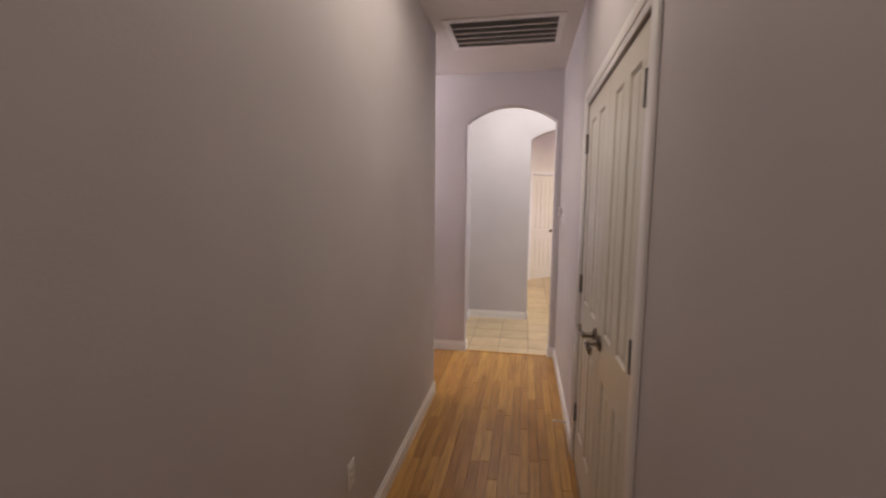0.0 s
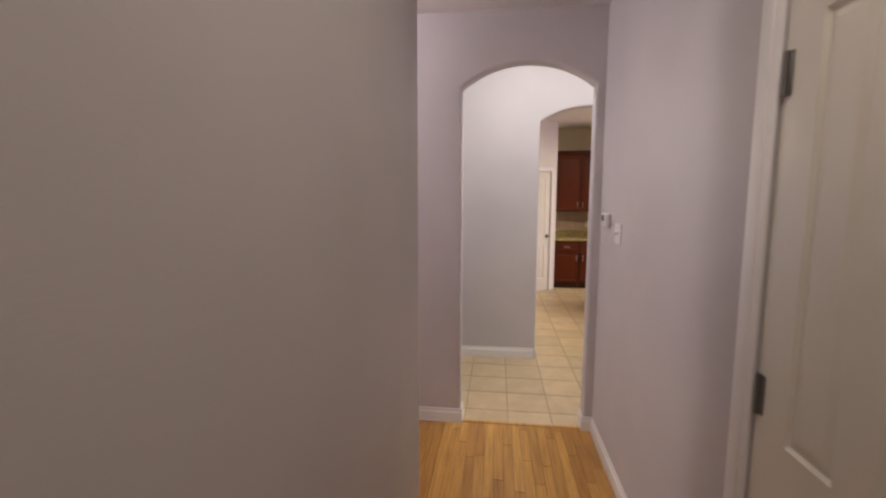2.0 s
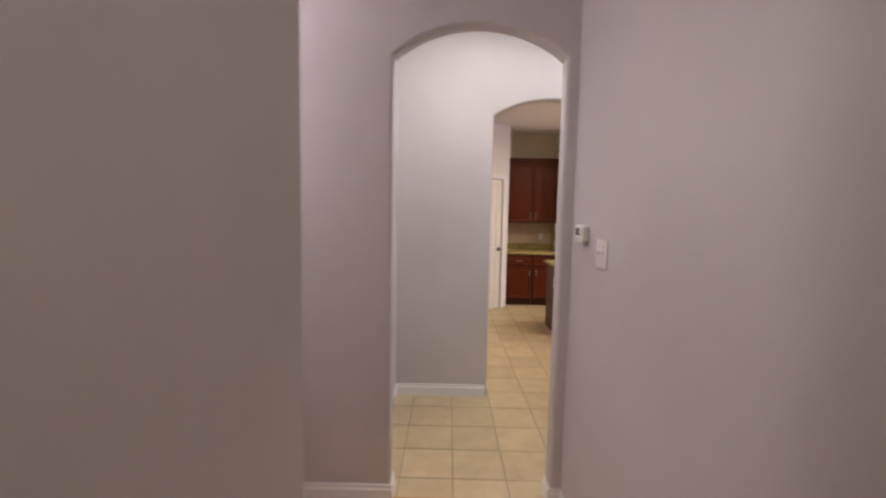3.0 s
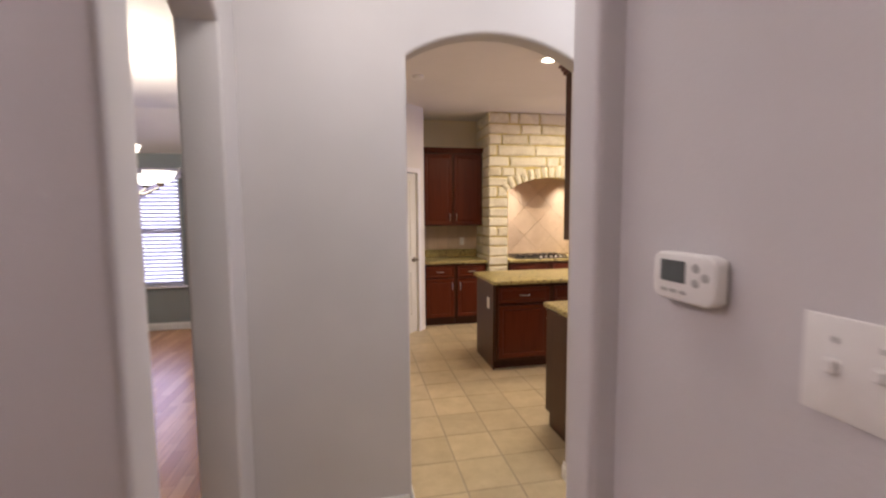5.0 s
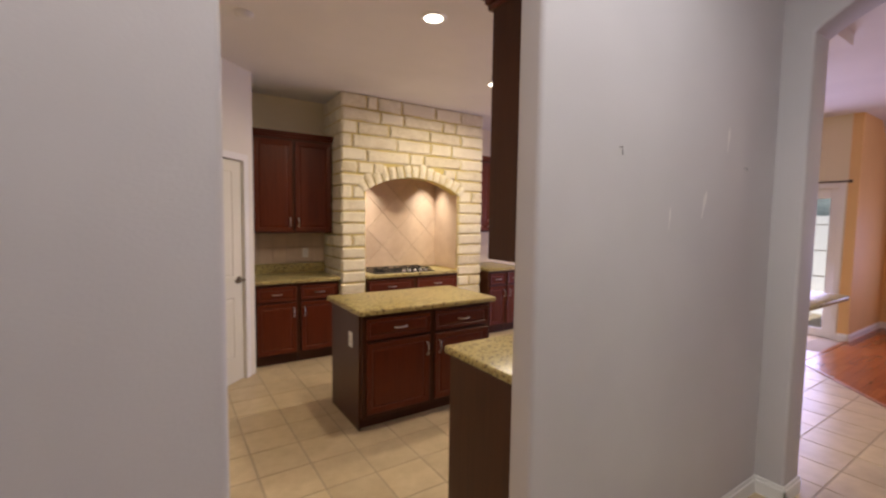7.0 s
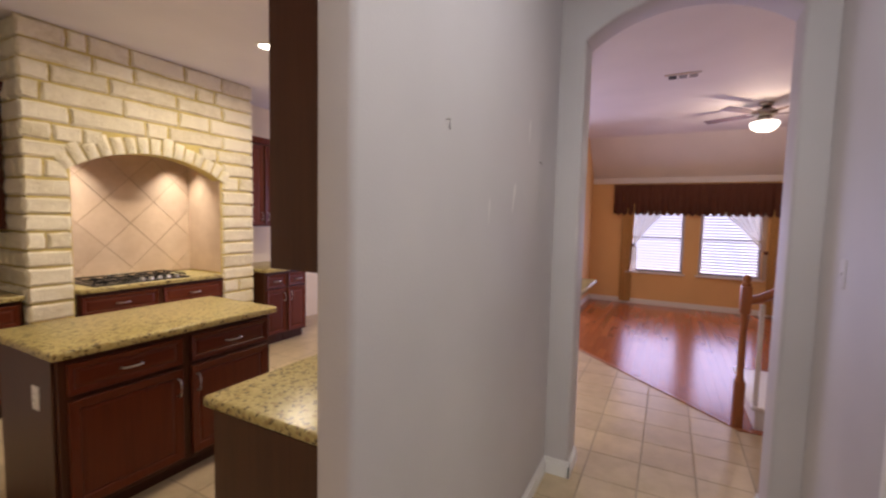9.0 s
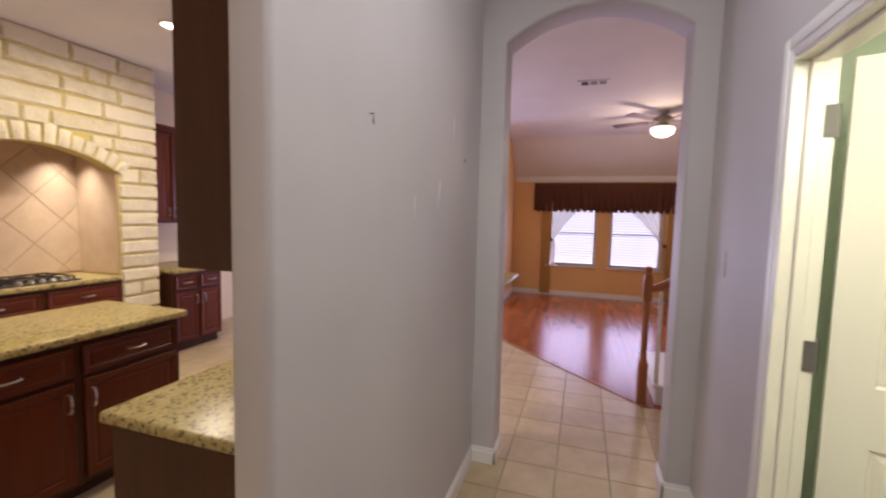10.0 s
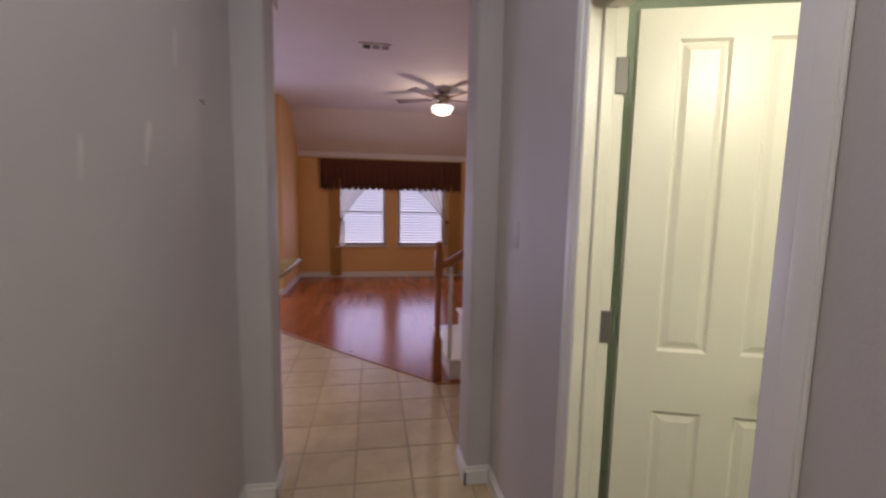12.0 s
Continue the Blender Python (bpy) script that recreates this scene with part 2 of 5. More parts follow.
def mesh_of(name, bm, material, smooth=None):
    me = bpy.data.meshes.new(name)
    bmesh.ops.recalc_face_normals(bm, faces=bm.faces[:])
    bm.to_mesh(me)
    bm.free()
    for m in material if isinstance(material, list) else [material]:
        me.materials.append(m)
    if smooth:
        me.shade_smooth()
        me.set_sharp_from_angle(angle=radians(smooth))
    return me


def part(name, bm, material, parent=None, label="", smooth=None):
    ob = new(name, mesh_of(name, bm, material, smooth))
    ob.parent = parent
    return tagged(ob, label)


def thing(name, m, label, category, group=""):
    ob = new(name)
    ob.empty_display_size = 0.1
    ob.matrix_world = m
    return tagged(ob, label, category, group)


def setting(name, bm, material, label, category, smooth=None):
    return tagged(new(name, mesh_of(name, bm, material, smooth)), label, category, "", "structure")


def B():
    return bmesh.new()


def outline_wall(name, axis, at, thick, pts, material, label, soft=None):
    """A wall from its outline in elevation (run, z), thickened; axis is the one it runs along. soft: (run0, run1, ztop) of the opening whose edges are rounded."""
    bm = B()
    put = (lambda a, z, d: (a, at + d, z)) if axis == "x" else (lambda a, z, d: (at + d, a, z))
    f = bm.faces.new([bm.verts.new(put(a, z, 0)) for a, z in pts])
    r = bmesh.ops.extrude_face_region(bm, geom=[f])
    for v in r["geom"]:
        if isinstance(v, bmesh.types.BMVert):
            v.co = Vector(v.co) + (Vector((0, thick, 0)) if axis == "x" else Vector((thick, 0, 0)))
    if soft:
        k, d = (0, 1) if axis == "x" else (1, 0)
        es = []
        for e in bm.edges:
            a, c = e.verts
            if abs(a.co[d] - c.co[d]) > 1e-4:
                continue
            if all(soft[0] - 1e-3 < v.co[k] < soft[1] + 1e-3 and v.co.z < soft[2] + 1e-3 for v in (a, c)) and not (a.co.z < 1e-3 and c.co.z < 1e-3):
                es.append(e)
        bmesh.ops.bevel(bm, geom=es, offset=0.018, segments=3, affect="EDGES", profile=0.5)
    return setting(name, bm, material, label, "wall", 35)


def arch(o0, o1, spring, apex, n=20):
    """Points of a flat arch from (o0, spring) over the apex to (o1, spring)."""
    w, h = (o1 - o0) / 2, apex - spring
    r = (w * w + h * h) / (2 * h)
    c = apex - r
    a = math.asin(w / r)
    return [((o0 + o1) / 2 + r * math.sin(-a + 2 * a * k / n), c + r * math.cos(-a + 2 * a * k / n)) for k in range(n + 1)]

# ---- the large structure ----
XR, XL, YA, YB = 0.885, -0.115, 4.0, 5.325      # hall walls, arch walls
HC, KC, LC, CC = 2.74, 2.88, 2.97, 3.05                  # ceilings
T = 0.11


def slab(name, x0, x1, y0, y1, z0, z1, material, label, category):
    return setting(name, box(B(), x0, x1, y0, y1, z0, z1), material, label, category)


# hall
slab("wall_hall_west", XL - T, XL, -2.2, 2.985, 0, HC, WALL, "warm grey painted hall wall with orange-peel texture", "wall")
outline_wall("wall_hall_east", "y", XR, T, [(-2.2, 0), (1.065, 0), (1.065, 2.05), (2.28, 2.05), (2.28, 0), (YA, 0), (YA, HC), (-2.2, HC)], WALL, "pale lilac grey hall wall round a double closet door")
slab("wall_hall_south", XL - T, XR + T, -2.31, -2.2, 0, HC, WALL, "grey painted wall closing the hall", "wall")
slab("wall_foyer_south", -3.6, XL - T, 2.985 - T, 2.985, 0, HC, WALL, "grey painted foyer wall", "wall")
slab("wall_foyer_west", -3.71, -3.6, 2.96 - T, YA + T, 0, HC, WALL, "grey painted wall closing the foyer", "wall")
outline_wall("wall_arch_south", "x", YA, T, [(-3.6, 0), (-0.010, 0), *arch(-0.010, 0.828, 2.275, 2.425), (0.828, 0), (XR + T, 0), (XR + T, CC), (-3.6, CC)], WALL, "lilac grey wall with a flat-arched opening", (-0.010, 0.828, 2.425))
outline_wall("wall_corridor_south", "x", YA, T, [(XR + T, 0), (1.83, 0), (1.83, 2.045), (2.465, 2.045), (2.465, 0), (3.32, 0), (3.32, CC), (XR + T, CC)], WALL, "grey corridor wall with a white door frame")
outline_wall("wall_corridor_north", "x", YB, T, [(-0.31, 0), (0.617, 0), *arch(0.617, 1.522, 2.288, 2.418), (1.522, 0), (3.53, 0), (3.53, CC), (-0.31, CC)], WALL, "warm grey corridor wall with an arched kitchen opening, two nails and scuffs", (0.617, 1.522, 2.418))
outline_wall("wall_corridor_west", "y", -0.31, 0.17, [(YA + T, 0), (4.28, 0), *arch(4.28, 5.12, 2.298, 2.42), (5.12, 0), (YB, 0), (YB, CC), (YA + T, CC)], WALL, "grey wall with an arched opening to the dining room", (4.28, 5.12, 2.42))
outline_wall("wall_arch_east", "y", 3.32, 0.21, [(YA, 0), (4.235, 0), *arch(4.235, 5.185, 2.515, 2.68), (5.185, 0), (YB, 0), (YB, CC), (YA, CC)], WALL, "grey wall with an arched opening to the living room", (4.235, 5.185, 2.68))
slab("ceiling_hall", -3.6, XR, -2.2, YA, HC, HC + 0.1, CEIL, "white textured hall ceiling", "ceiling")
slab("ceiling_corridor", -0.14, 3.32, YA + T, YB, CC, CC + 0.1, CEIL, "white textured corridor ceiling", "ceiling")

# bathroom behind the open door
slab("wall_bath_west", 1.15, 1.25, 1.9, YA, 0, HC, GREEN, "mint green bathroom wall", "wall")
slab("wall_bath_east", 3.32, 3.42, 1.9, YA, 0, HC, GREEN, "mint green bathroom wall", "wall")
slab("wall_bath_south", 1.15, 3.42, 1.8, 1.9, 0, HC, GREEN, "mint green bathroom wall", "wall")
slab("wall_bath_north_skin", 2.53, 3.32, YA - 0.012, YA - 0.002, 0, HC, GREEN, "mint green bathroom wall", "wall")
slab("ceiling_bath", 1.25, 3.32, 1.9, YA, HC, HC + 0.1, CEIL, "white bathroom ceiling", "ceiling")

# kitchen
slab("wall_kitchen_west", 0.33, 0.45, YB + T, 7.99, 0, KC, CREAM, "cream painted kitchen wall", "wall")
slab("wall_kitchen_north", 0.45, 8.0, 9.45, 9.57, 0, LC, CREAM, "cream painted kitchen wall", "wall")
DIAG = pose(1.235, 8.775, 0, 0, 0, 225)   # local x runs from the cabinet end to the west, local y into the pantry


def diagonal_wall():
    bm = B()
    for u0, u1, z0, z1 in ((0, 0.15, 0, KC), (0.79, 1.12, 0, KC), (0.15, 0.79, 2.045, KC)):
        box(bm, u0, u1, -0.11, 0, z0, z1)
    ob = setting("wall_pantry", bm, CREAM_LIT, "cream angled pantry wall round a white door", "wall")
    ob.matrix_world = DIAG


diagonal_wall()
slab("ceiling_kitchen", 0.33, 4.9, YB + T, 9.45, KC, LC + 0.1, CEIL, "white textured kitchen ceiling", "ceiling")
slab("ceiling_nook", 4.9, 8.0, 6.05, 9.45, LC, LC + 0.1, CEIL, "white nook ceiling", "ceiling")

# living room
slab("wall_living_north", 8.0, 9.5, 6.05, 6.16, 0, LC, ORANGE, "apricot painted living room wall", "wall")
slab("wall_living_south", 3.42, 9.6, 0.4, 0.5, 0, LC, ORANGE, "apricot painted living room wall", "wall")
slab("wall_stair_west", 3.42, 3.53, 0.5, YA, 0, LC, ORANGE, "apricot wall beside the stairs", "wall")
slab("ceiling_living", 3.53, 8.8, 0.5, 6.05, LC, LC + 0.1, CEIL, "white textured living room ceiling", "ceiling")


def sloped_ceiling():
    bm = B()
    pr = [(8.8, LC), (9.5, 2.33), (9.6, 2.33), (9.6, 2.45), (8.8, LC + 0.1)]
    ends = [[bm.verts.new((x, y, z)) for x, z in pr] for y in (0.5, 6.05)]
    bm.faces.new(ends[0])
    bm.faces.new(ends[1])
    for k in range(5):
        bm.faces.new((ends[0][k], ends[0][(k + 1) % 5], ends[1][(k + 1) % 5], ends[1][k]))
    setting("ceiling_living_slope", bm, CEIL, "sloping white ceiling above the windows", "ceiling")


sloped_ceiling()


def holed(name, axis, at, thick, run, height, holes, material, label):
    """A wall with window holes (run0, run1, z0, z1), holes in order along the run."""
    bm = B()
    put = (lambda a0, a1, z0, z1: box(bm, a0, a1, at, at + thick, z0, z1)) if axis == "x" else (lambda a0, a1, z0, z1: box(bm, at, at + thick, a0, a1, z0, z1))
    here = run[0]
    for a0, a1, z0, z1 in holes:
        put(here, a0, 0, height)
        if z0 > 0:
            put(a0, a1, 0, z0)
        put(a0, a1, z1, height)
        here = a1
    put(here, run[1], 0, height)
    return setting(name, bm, material, label, "wall")


W1, W2 = (4.475, 5.38), (3.34, 4.235)
WZ = (0.61, 1.88)
holed("wall_living_east", "y", 9.5, 0.12, (0.5, 6.05), 2.33, [(*W2, *WZ), (*W1, *WZ)], ORANGE, "apricot painted wall with two windows")
holed("wall_nook_east", "y", 8.0, 0.12, (6.16, 9.45), LC, [(6.24, 7.9, 0, 2.02)], CREAM, "yellow cream wall round a glazed patio door")
DW = (-2.82, -1.92)
holed("wall_dining_north", "x", 9.51, 0.12, (-4.6, -0.2), 2.34, [(*DW, 0.6, 2.05)], SLATE, "slate grey dining room wall with a window")
slab("wall_dining_west", -4.7, -4.6, YA + T, 9.63, 0, HC, SLATE, "slate grey dining room wall", "wall")
slab("wall_dining_east", -0.31, -0.2, YB, 9.51, 0, HC, SLATE, "slate grey dining room wall", "wall")
slab("wall_dining_south", -4.6, -0.31, YA + T, YA + T + 0.01, 0, HC, SLATE, "slate grey dining room wall", "wall")
slab("ceiling_dining", -4.6, -0.31, YA + T, 8.7, HC, HC + 0.1, CEIL, "white dining room ceiling", "ceiling")


def dining_slope():
    bm = B()
    pr = [(8.7, HC), (9.51, 2.34), (9.63, 2.34), (9.63, 2.45), (8.7, HC + 0.1)]
    ends = [[bm.verts.new((x, y, z)) for y, z in pr] for x in (-4.6, -0.2)]
    bm.faces.new(ends[0])
    bm.faces.new(ends[1])
    for k in range(5):
        bm.faces.new((ends[0][k], ends[0][(k + 1) % 5], ends[1][(k + 1) % 5], ends[1][k]))
    setting("ceiling_dining_slope", bm, CEIL, "sloping white ceiling above the dining window", "ceiling")


dining_slope()

# base under all floors, and the ground outside
slab("floor_base", -4.8, 10.0, -2.4, 9.8, -0.15, -0.012, GROUT, "concrete floor slab", "floor")
GRASS = plain("lawn", (0.07, 0.13, 0.035), 0.9, 0, 0.5, 4)
slab("ground", -300, 300, -300, 300, -0.4, -0.2, GRASS, "flat lawn round the house", "ground")


def baseboard(name, runs):
    """White profiled skirting along runs (x0, y0, x1, y1, side): side +1 or -1, to which side of the wall line it stands out."""
    bm = B()
    for x0, y0, x1, y1, s in runs:
        for d, z in ((0.014, 0.075), (0.008, 0.098)):
            if abs(y1 - y0) < 1e-6:
                box(bm, x0, x1, min(y0, y0 + s * d), max(y0, y0 + s * d), -0.01, z, 0.003, 1)
            else:
                box(bm, min(x0, x0 + s * d), max(x0, x0 + s * d), y0, y1, -0.01, z, 0.003, 1)
    return setting(name, bm, TRIM, "white painted wooden baseboard", "baseboard", 40)


baseboard("baseboard_hall_west", [(XL, -2.2, XL, 2.999, 1), (-3.6, 2.985, XL, 2.985, 1)])
baseboard("baseboard_hall_east", [(XR, -2.2, XR, 0.979, -1), (XR, 2.368, XR, YA - 0.014, -1)])
baseboard("baseboard_arch_south", [(-3.6, YA, 0.004, YA, -1), (0.814, YA, XR, YA, -1), (-0.010, YA, -0.010, YA + T, 1), (0.828, YA, 0.828, YA + T, -1)])
baseboard("baseboard_corridor_north", [(-0.13, YB, 0.603, YB, -1), (1.536, YB, 3.306, YB, -1), (0.617, YB, 0.617, YB + T, 1), (1.522, YB, 1.522, YB + T, -1)])
baseboard("baseboard_corridor_south", [(0.842, YA + T, 1.757, YA + T, 1), (2.538, YA + T, 3.306, YA + T, 1)])
baseboard("baseboard_arch_east", [(3.32, YA + T, 3.32, 4.249, -1), (3.32, 5.171, 3.32, YB, -1), (3.306, 4.235, 3.53, 4.235, 1), (3.306, 5.185, 3.53, 5.185, -1)])
baseboard("baseboard_corridor_west", [(-0.14, 5.106, -0.14, YB, 1), (-0.31, 5.12, -0.126, 5.12, -1)])
baseboard("baseboard_living", [(9.5, 0.5, 9.5, 6.05, -1), (8.0, 6.05, 9.486, 6.05, -1)])
setting("trim_living_crown", box(B(), 9.47, 9.5, 0.5, 6.05, 2.225, 2.328, 0.008), CEIL, "white crown board above the windows", "trim")
baseboard("baseboard_nook", [(8.0, 6.05, 8.0, 6.18, -1), (8.0, 7.96, 8.0, 9.45, -1)])
baseboard("baseboard_dining", [(-4.6, 9.51, -0.31, 9.51, -1)])
setting("trim_chair_rail", box(box(B(), -4.6, -2.88, 9.485, 9.51, 0.83, 0.89, 0.008), -1.86, -0.31, 9.485, 9.51, 0.83, 0.89, 0.008), TRIM, "white chair rail on the slate wall", "trim")


# ---- doors ----
def panelled(w, h, t, cols, rows):
    """A moulded door leaf, x from 0 to w, y from 0 to t, with raised panels on both faces."""
    bm = B()
    xs = sorted({0, w, *[c for p in cols for c in p]})
    zs = sorted({0, h, *[c for p in rows for c in p]})
    faces = []
    for y in (0, t):
        grid = [[bm.verts.new((x, y, z)) for z in zs] for x in xs]
        for i in range(len(xs) - 1):
            for k in range(len(zs) - 1):
                f = bm.faces.new((grid[i][k], grid[i + 1][k], grid[i + 1][k + 1], grid[i][k + 1]) if y == 0 else (grid[i][k], grid[i][k + 1], grid[i + 1][k + 1], grid[i + 1][k]))
                if (xs[i], xs[i + 1]) in cols and (zs[k], zs[k + 1]) in rows:
                    faces.append(f)
    rim = [e for e in bm.edges if e.is_boundary]
    bmesh.ops.bridge_loops(bm, edges=rim)
    bm.normal_update()
    for f in faces:
        s = 1 if f.calc_center_median().y < t / 2 else -1
        bmesh.ops.inset_region(bm, faces=[f], thickness=0.012, depth=0)
        for v in f.verts:
            v.co.y += s * 0.009
        bmesh.ops.inset_region(bm, faces=[f], thickness=0.008, depth=0)
        bmesh.ops.inset_region(bm, faces=[f], thickness=0.026, depth=0)
        for v in f.verts:
            v.co.y -= s * 0.007
    return bm


def hinge(parent, x, y, z):
    bm = B()
    box(bm, x - 0.016, x + 0.016, y - 0.004, y + 0.002, z - 0.05, z + 0.05, 0.001, 1)
    cyl(bm, (x, y - 0.006, z - 0.052), 0.006, 0.006, 0.104, "z", 10)
    return part("hinge", bm, HINGE, parent, "brushed steel butt hinge", 40)


def lever(parent, x, y, z, side):
    """A lever handle standing out to -y; the lever points to side along x."""
    bm = B()
    lathe(bm, [(0.0, -0.001), (0.033, 0.0), (0.034, 0.006), (0.028, 0.012), (0.014, 0.016), (0.0125, 0.056), (0.0, 0.058)], n=20)
    bmesh.ops.transform(bm, matrix=Matrix.Translation((x, y, z)) @ Matrix.Rotation(radians(90), 4, "X"), verts=bm.verts[:])
    tube(bm, [(x - side * 0.012, y - 0.054, z - 0.002), (x + side * 0.02, y - 0.058, z + 0.003), (x + side * 0.05, y - 0.058, z - 0.005), (x + side * 0.078, y - 0.055, z - 0.014), (x + side * 0.1, y - 0.056, z - 0.01), (x + side * 0.114, y - 0.059, z + 0.004), (x + side * 0.117, y - 0.058, z + 0.016)], 0.0095, 10)
    return part("door_handle", bm, PEWTER, parent, "dark pewter wave lever handle", 40)


def leaf_rows(h):
    return [(0.22, 0.785), (0.975, h - 0.095)]


def leaf_cols(w):
    s, mull = 0.112, 0.095
    m = (w - 2 * s - mull) / 2
    return [(s, s + m), (s + m + mull, w - s)]


def closet_door(name, m, handle_at, side, hinge_at):
    w, h = 0.60, 2.03
    d = thing(name, m, "white moulded four-panel closet door, closed", "door", "closet doors")
    tagged(d, kind="structure")
    part("door_leaf", panelled(w, h, 0.035, leaf_cols(w), leaf_rows(h)), DOORPAINT, d, "", 9)
    lever(d, handle_at, 0, 0.925, side)
    for z in (0.31, 1.07, 1.84):
        hinge(d, hinge_at, -0.002, z - 0.01)
    return d


# leaf local x runs along -y of the world, local -y points into the hall
closet_door("door_1", pose(XR + 0.004, 2.275, 0.01, 0, 0, -90), 0.548, -1, 0.014)
closet_door("door_2", pose(XR + 0.004, 1.671, 0.01, 0, 0, -90), 0.053, 1, 0.586)


def casing(name, axis, at, out, a0, a1, top, w=0.062):
    """Stepped white door casing round an opening, standing out by the sign out; runs along axis."""
    bm = B()
    for d, i in ((0.008, 0), (0.012, 0.014)):
        lo, hi = sorted((at, at + out * d))
        for u0, u1, z0, z1 in ((a0 - w + 0.3 * i, a0 - (0.03 if i else 0.0), 0, top + w - 0.3 * i), (a1 + (0.03 if i else 0.0), a1 + w - 0.3 * i, 0, top + w - 0.3 * i), (a0 - (0.03 if i else 0.0), a1 + (0.03 if i else 0.0), top + (0.03 if i else 0.0), top + w - 0.3 * i)):
            if axis == "x":
                box(bm, u0, u1, lo, hi, z0, z1, 0.004, 2)
            else:
                box(bm, lo, hi, u0, u1, z0, z1, 0.004, 2)
    return setting(name, bm, TRIM, "white stepped door casing", "trim", 40)


casing("trim_closet_casing", "y", XR, -1, 1.065, 2.28, 2.05, 0.085)
# dark panel in place of the closet's depth
setting("trim_closet_shade", box(B(), XR + 0.05, XR + 0.1, 1.065, 2.28, 0, 2.05), VOID, "near-black panel standing in for the unlit closet behind the doors", "trim")
casing("trim_bath_casing", "x", YA + T, 1, 1.83, 2.465, 2.045, 0.072)
jb = B()
for x0, x1, z0, z1 in ((1.82, 1.832, 0, 2.045), (2.463, 2.475, 0, 2.045), (1.832, 2.463, 2.033, 2.047)):
    box(jb, x0, x1, YA - 0.004, YA + T + 0.004, z0, z1)
for x0, x1, z0, z1 in ((1.832, 1.844, 0, 2.033), (2.451, 2.463, 0, 2.033), (1.844, 2.451, 2.021, 2.033)):
    box(jb, x0, x1, YA + 0.036, YA + 0.075, z0, z1, 0.003, 1)
setting("trim_bath_jamb", jb, DOORPAINT, "white door jamb with a stop", "trim")


def bath_door():
    w, h = 0.605, 2.02
    # local x runs along the leaf from the hinges, local -y faces the corridor
    d = thing("door_3", pose(2.478, 3.985, 0.012, 0, 0, 252), "white moulded four-panel door standing half open", "door")
    tagged(d, kind="structure")
    leaf = panelled(w, h, 0.035, leaf_cols(w), [(0.22, 0.815), (1.01, h - 0.085)])
    bmesh.ops.transform(leaf, matrix=Matrix.Translation((0.03, 0.0, 0)), verts=leaf.verts[:])
    part("door_leaf", leaf, DOORPAINT, d, "", 9)
    for z in (0.28, 1.085, 1.83):
        bm = B()
        box(bm, -0.002, 0.008, -0.002, 0.03, z - 0.05, z + 0.05, 0.002, 1)
        cyl(bm, (0, -0.006, z - 0.052), 0.007, 0.007, 0.104, "z", 10)
        box(bm, -0.034, 0.0, -0.030, -0.026, z - 0.05, z + 0.05, 0.001, 1)
        part("hinge", bm, HINGE, d, "brushed steel butt hinge", 40)
    lever(d, w - 0.05, 0, 0.94, -1)


bath_door()


def pantry_door():
    w, h = 0.61, 2.02
    d = thing("door_4", DIAG @ pose(0.775, -0.012, 0.012, 0, 0, 180), "white moulded pantry door, closed", "door")
    tagged(d, kind="structure")
    leaf = panelled(w, h, 0.035, leaf_cols(w), leaf_rows(h))
    part("door_leaf", leaf, DOORPAINT, d, "", 9)
    lever(d, w - 0.05, 0, 0.94, -1)
    fr = B()
    for u0, u1, z0, z1 in ((-0.075, -0.015, -0.012, 2.09), (w + 0.015, w + 0.075, -0.012, 2.09), (-0.015, w + 0.015, 2.03, 2.09)):
        box(fr, u0, u1, -0.028, -0.013, z0, z1, 0.004)
    part("door_frame", fr, TRIM, d, "white casing")


pantry_door()


# ---- kitchen ----
def front(w, h, t=0.02, rail=0.055):
    """A cabinet door or drawer front: frame, recessed ground, raised field; x 0 to w, faces -y."""
    bm = B()
    box(bm, 0, w, 0, t, 0, h, 0.003, 1)
    f = min((f for f in bm.faces if len(f.verts) == 4 and f.normal.y < -0.9), key=lambda f: -f.calc_area())
    bmesh.ops.inset_region(bm, faces=[f], thickness=rail, depth=0)
    for v in f.verts:
        v.co.y += 0.004
    bmesh.ops.inset_region(bm, faces=[f], thickness=0.008, depth=0)
    for v in f.verts:
        v.co.y += 0.006
    bmesh.ops.inset_region(bm, faces=[f], thickness=0.022, depth=0)
    for v in f.verts:
        v.co.y -= 0.005
    return bm


def pull(parent, x, z, upright):
    """A bowed bar pull, standing out to -y."""
    bm = B()
    pts = [(-0.048, 0, 0), (-0.045, -0.02, 0), (-0.025, -0.028, 0), (0, -0.031, 0), (0.025, -0.028, 0), (0.045, -0.02, 0), (0.048, 0, 0)]
    tube(bm, [(x, y, z + u) if upright else (x + u, y, z) for u, y, _ in pts], 0.0055, 8)
    return part("handle", bm, NICKEL, parent, "satin nickel bow handle", 50)


def base_cabinet(m, w, label, h=0.85, depth=0.6, drawer=True):
    """Local x along the front, the front faces -y, doors at y = -0.02 to 0."""
    c = thing("base_cabinet", m, label, "cabinet", "kitchen base cabinets")
    bm = B()
    box(bm, 0, w, 0, depth, 0.1, h)
    box(bm, 0.004, w - 0.004, 0.06, depth, 0, 0.1)
    part("body", bm, CARCASS, c)
    if drawer:
        d = part("drawer", front(w - 0.05, 0.15, rail=0.03), CHERRYX, c)
        d.location = (0.025, -0.021, h - 0.18)
        pull(d, (w - 0.05) / 2, 0.075, False)
    return c


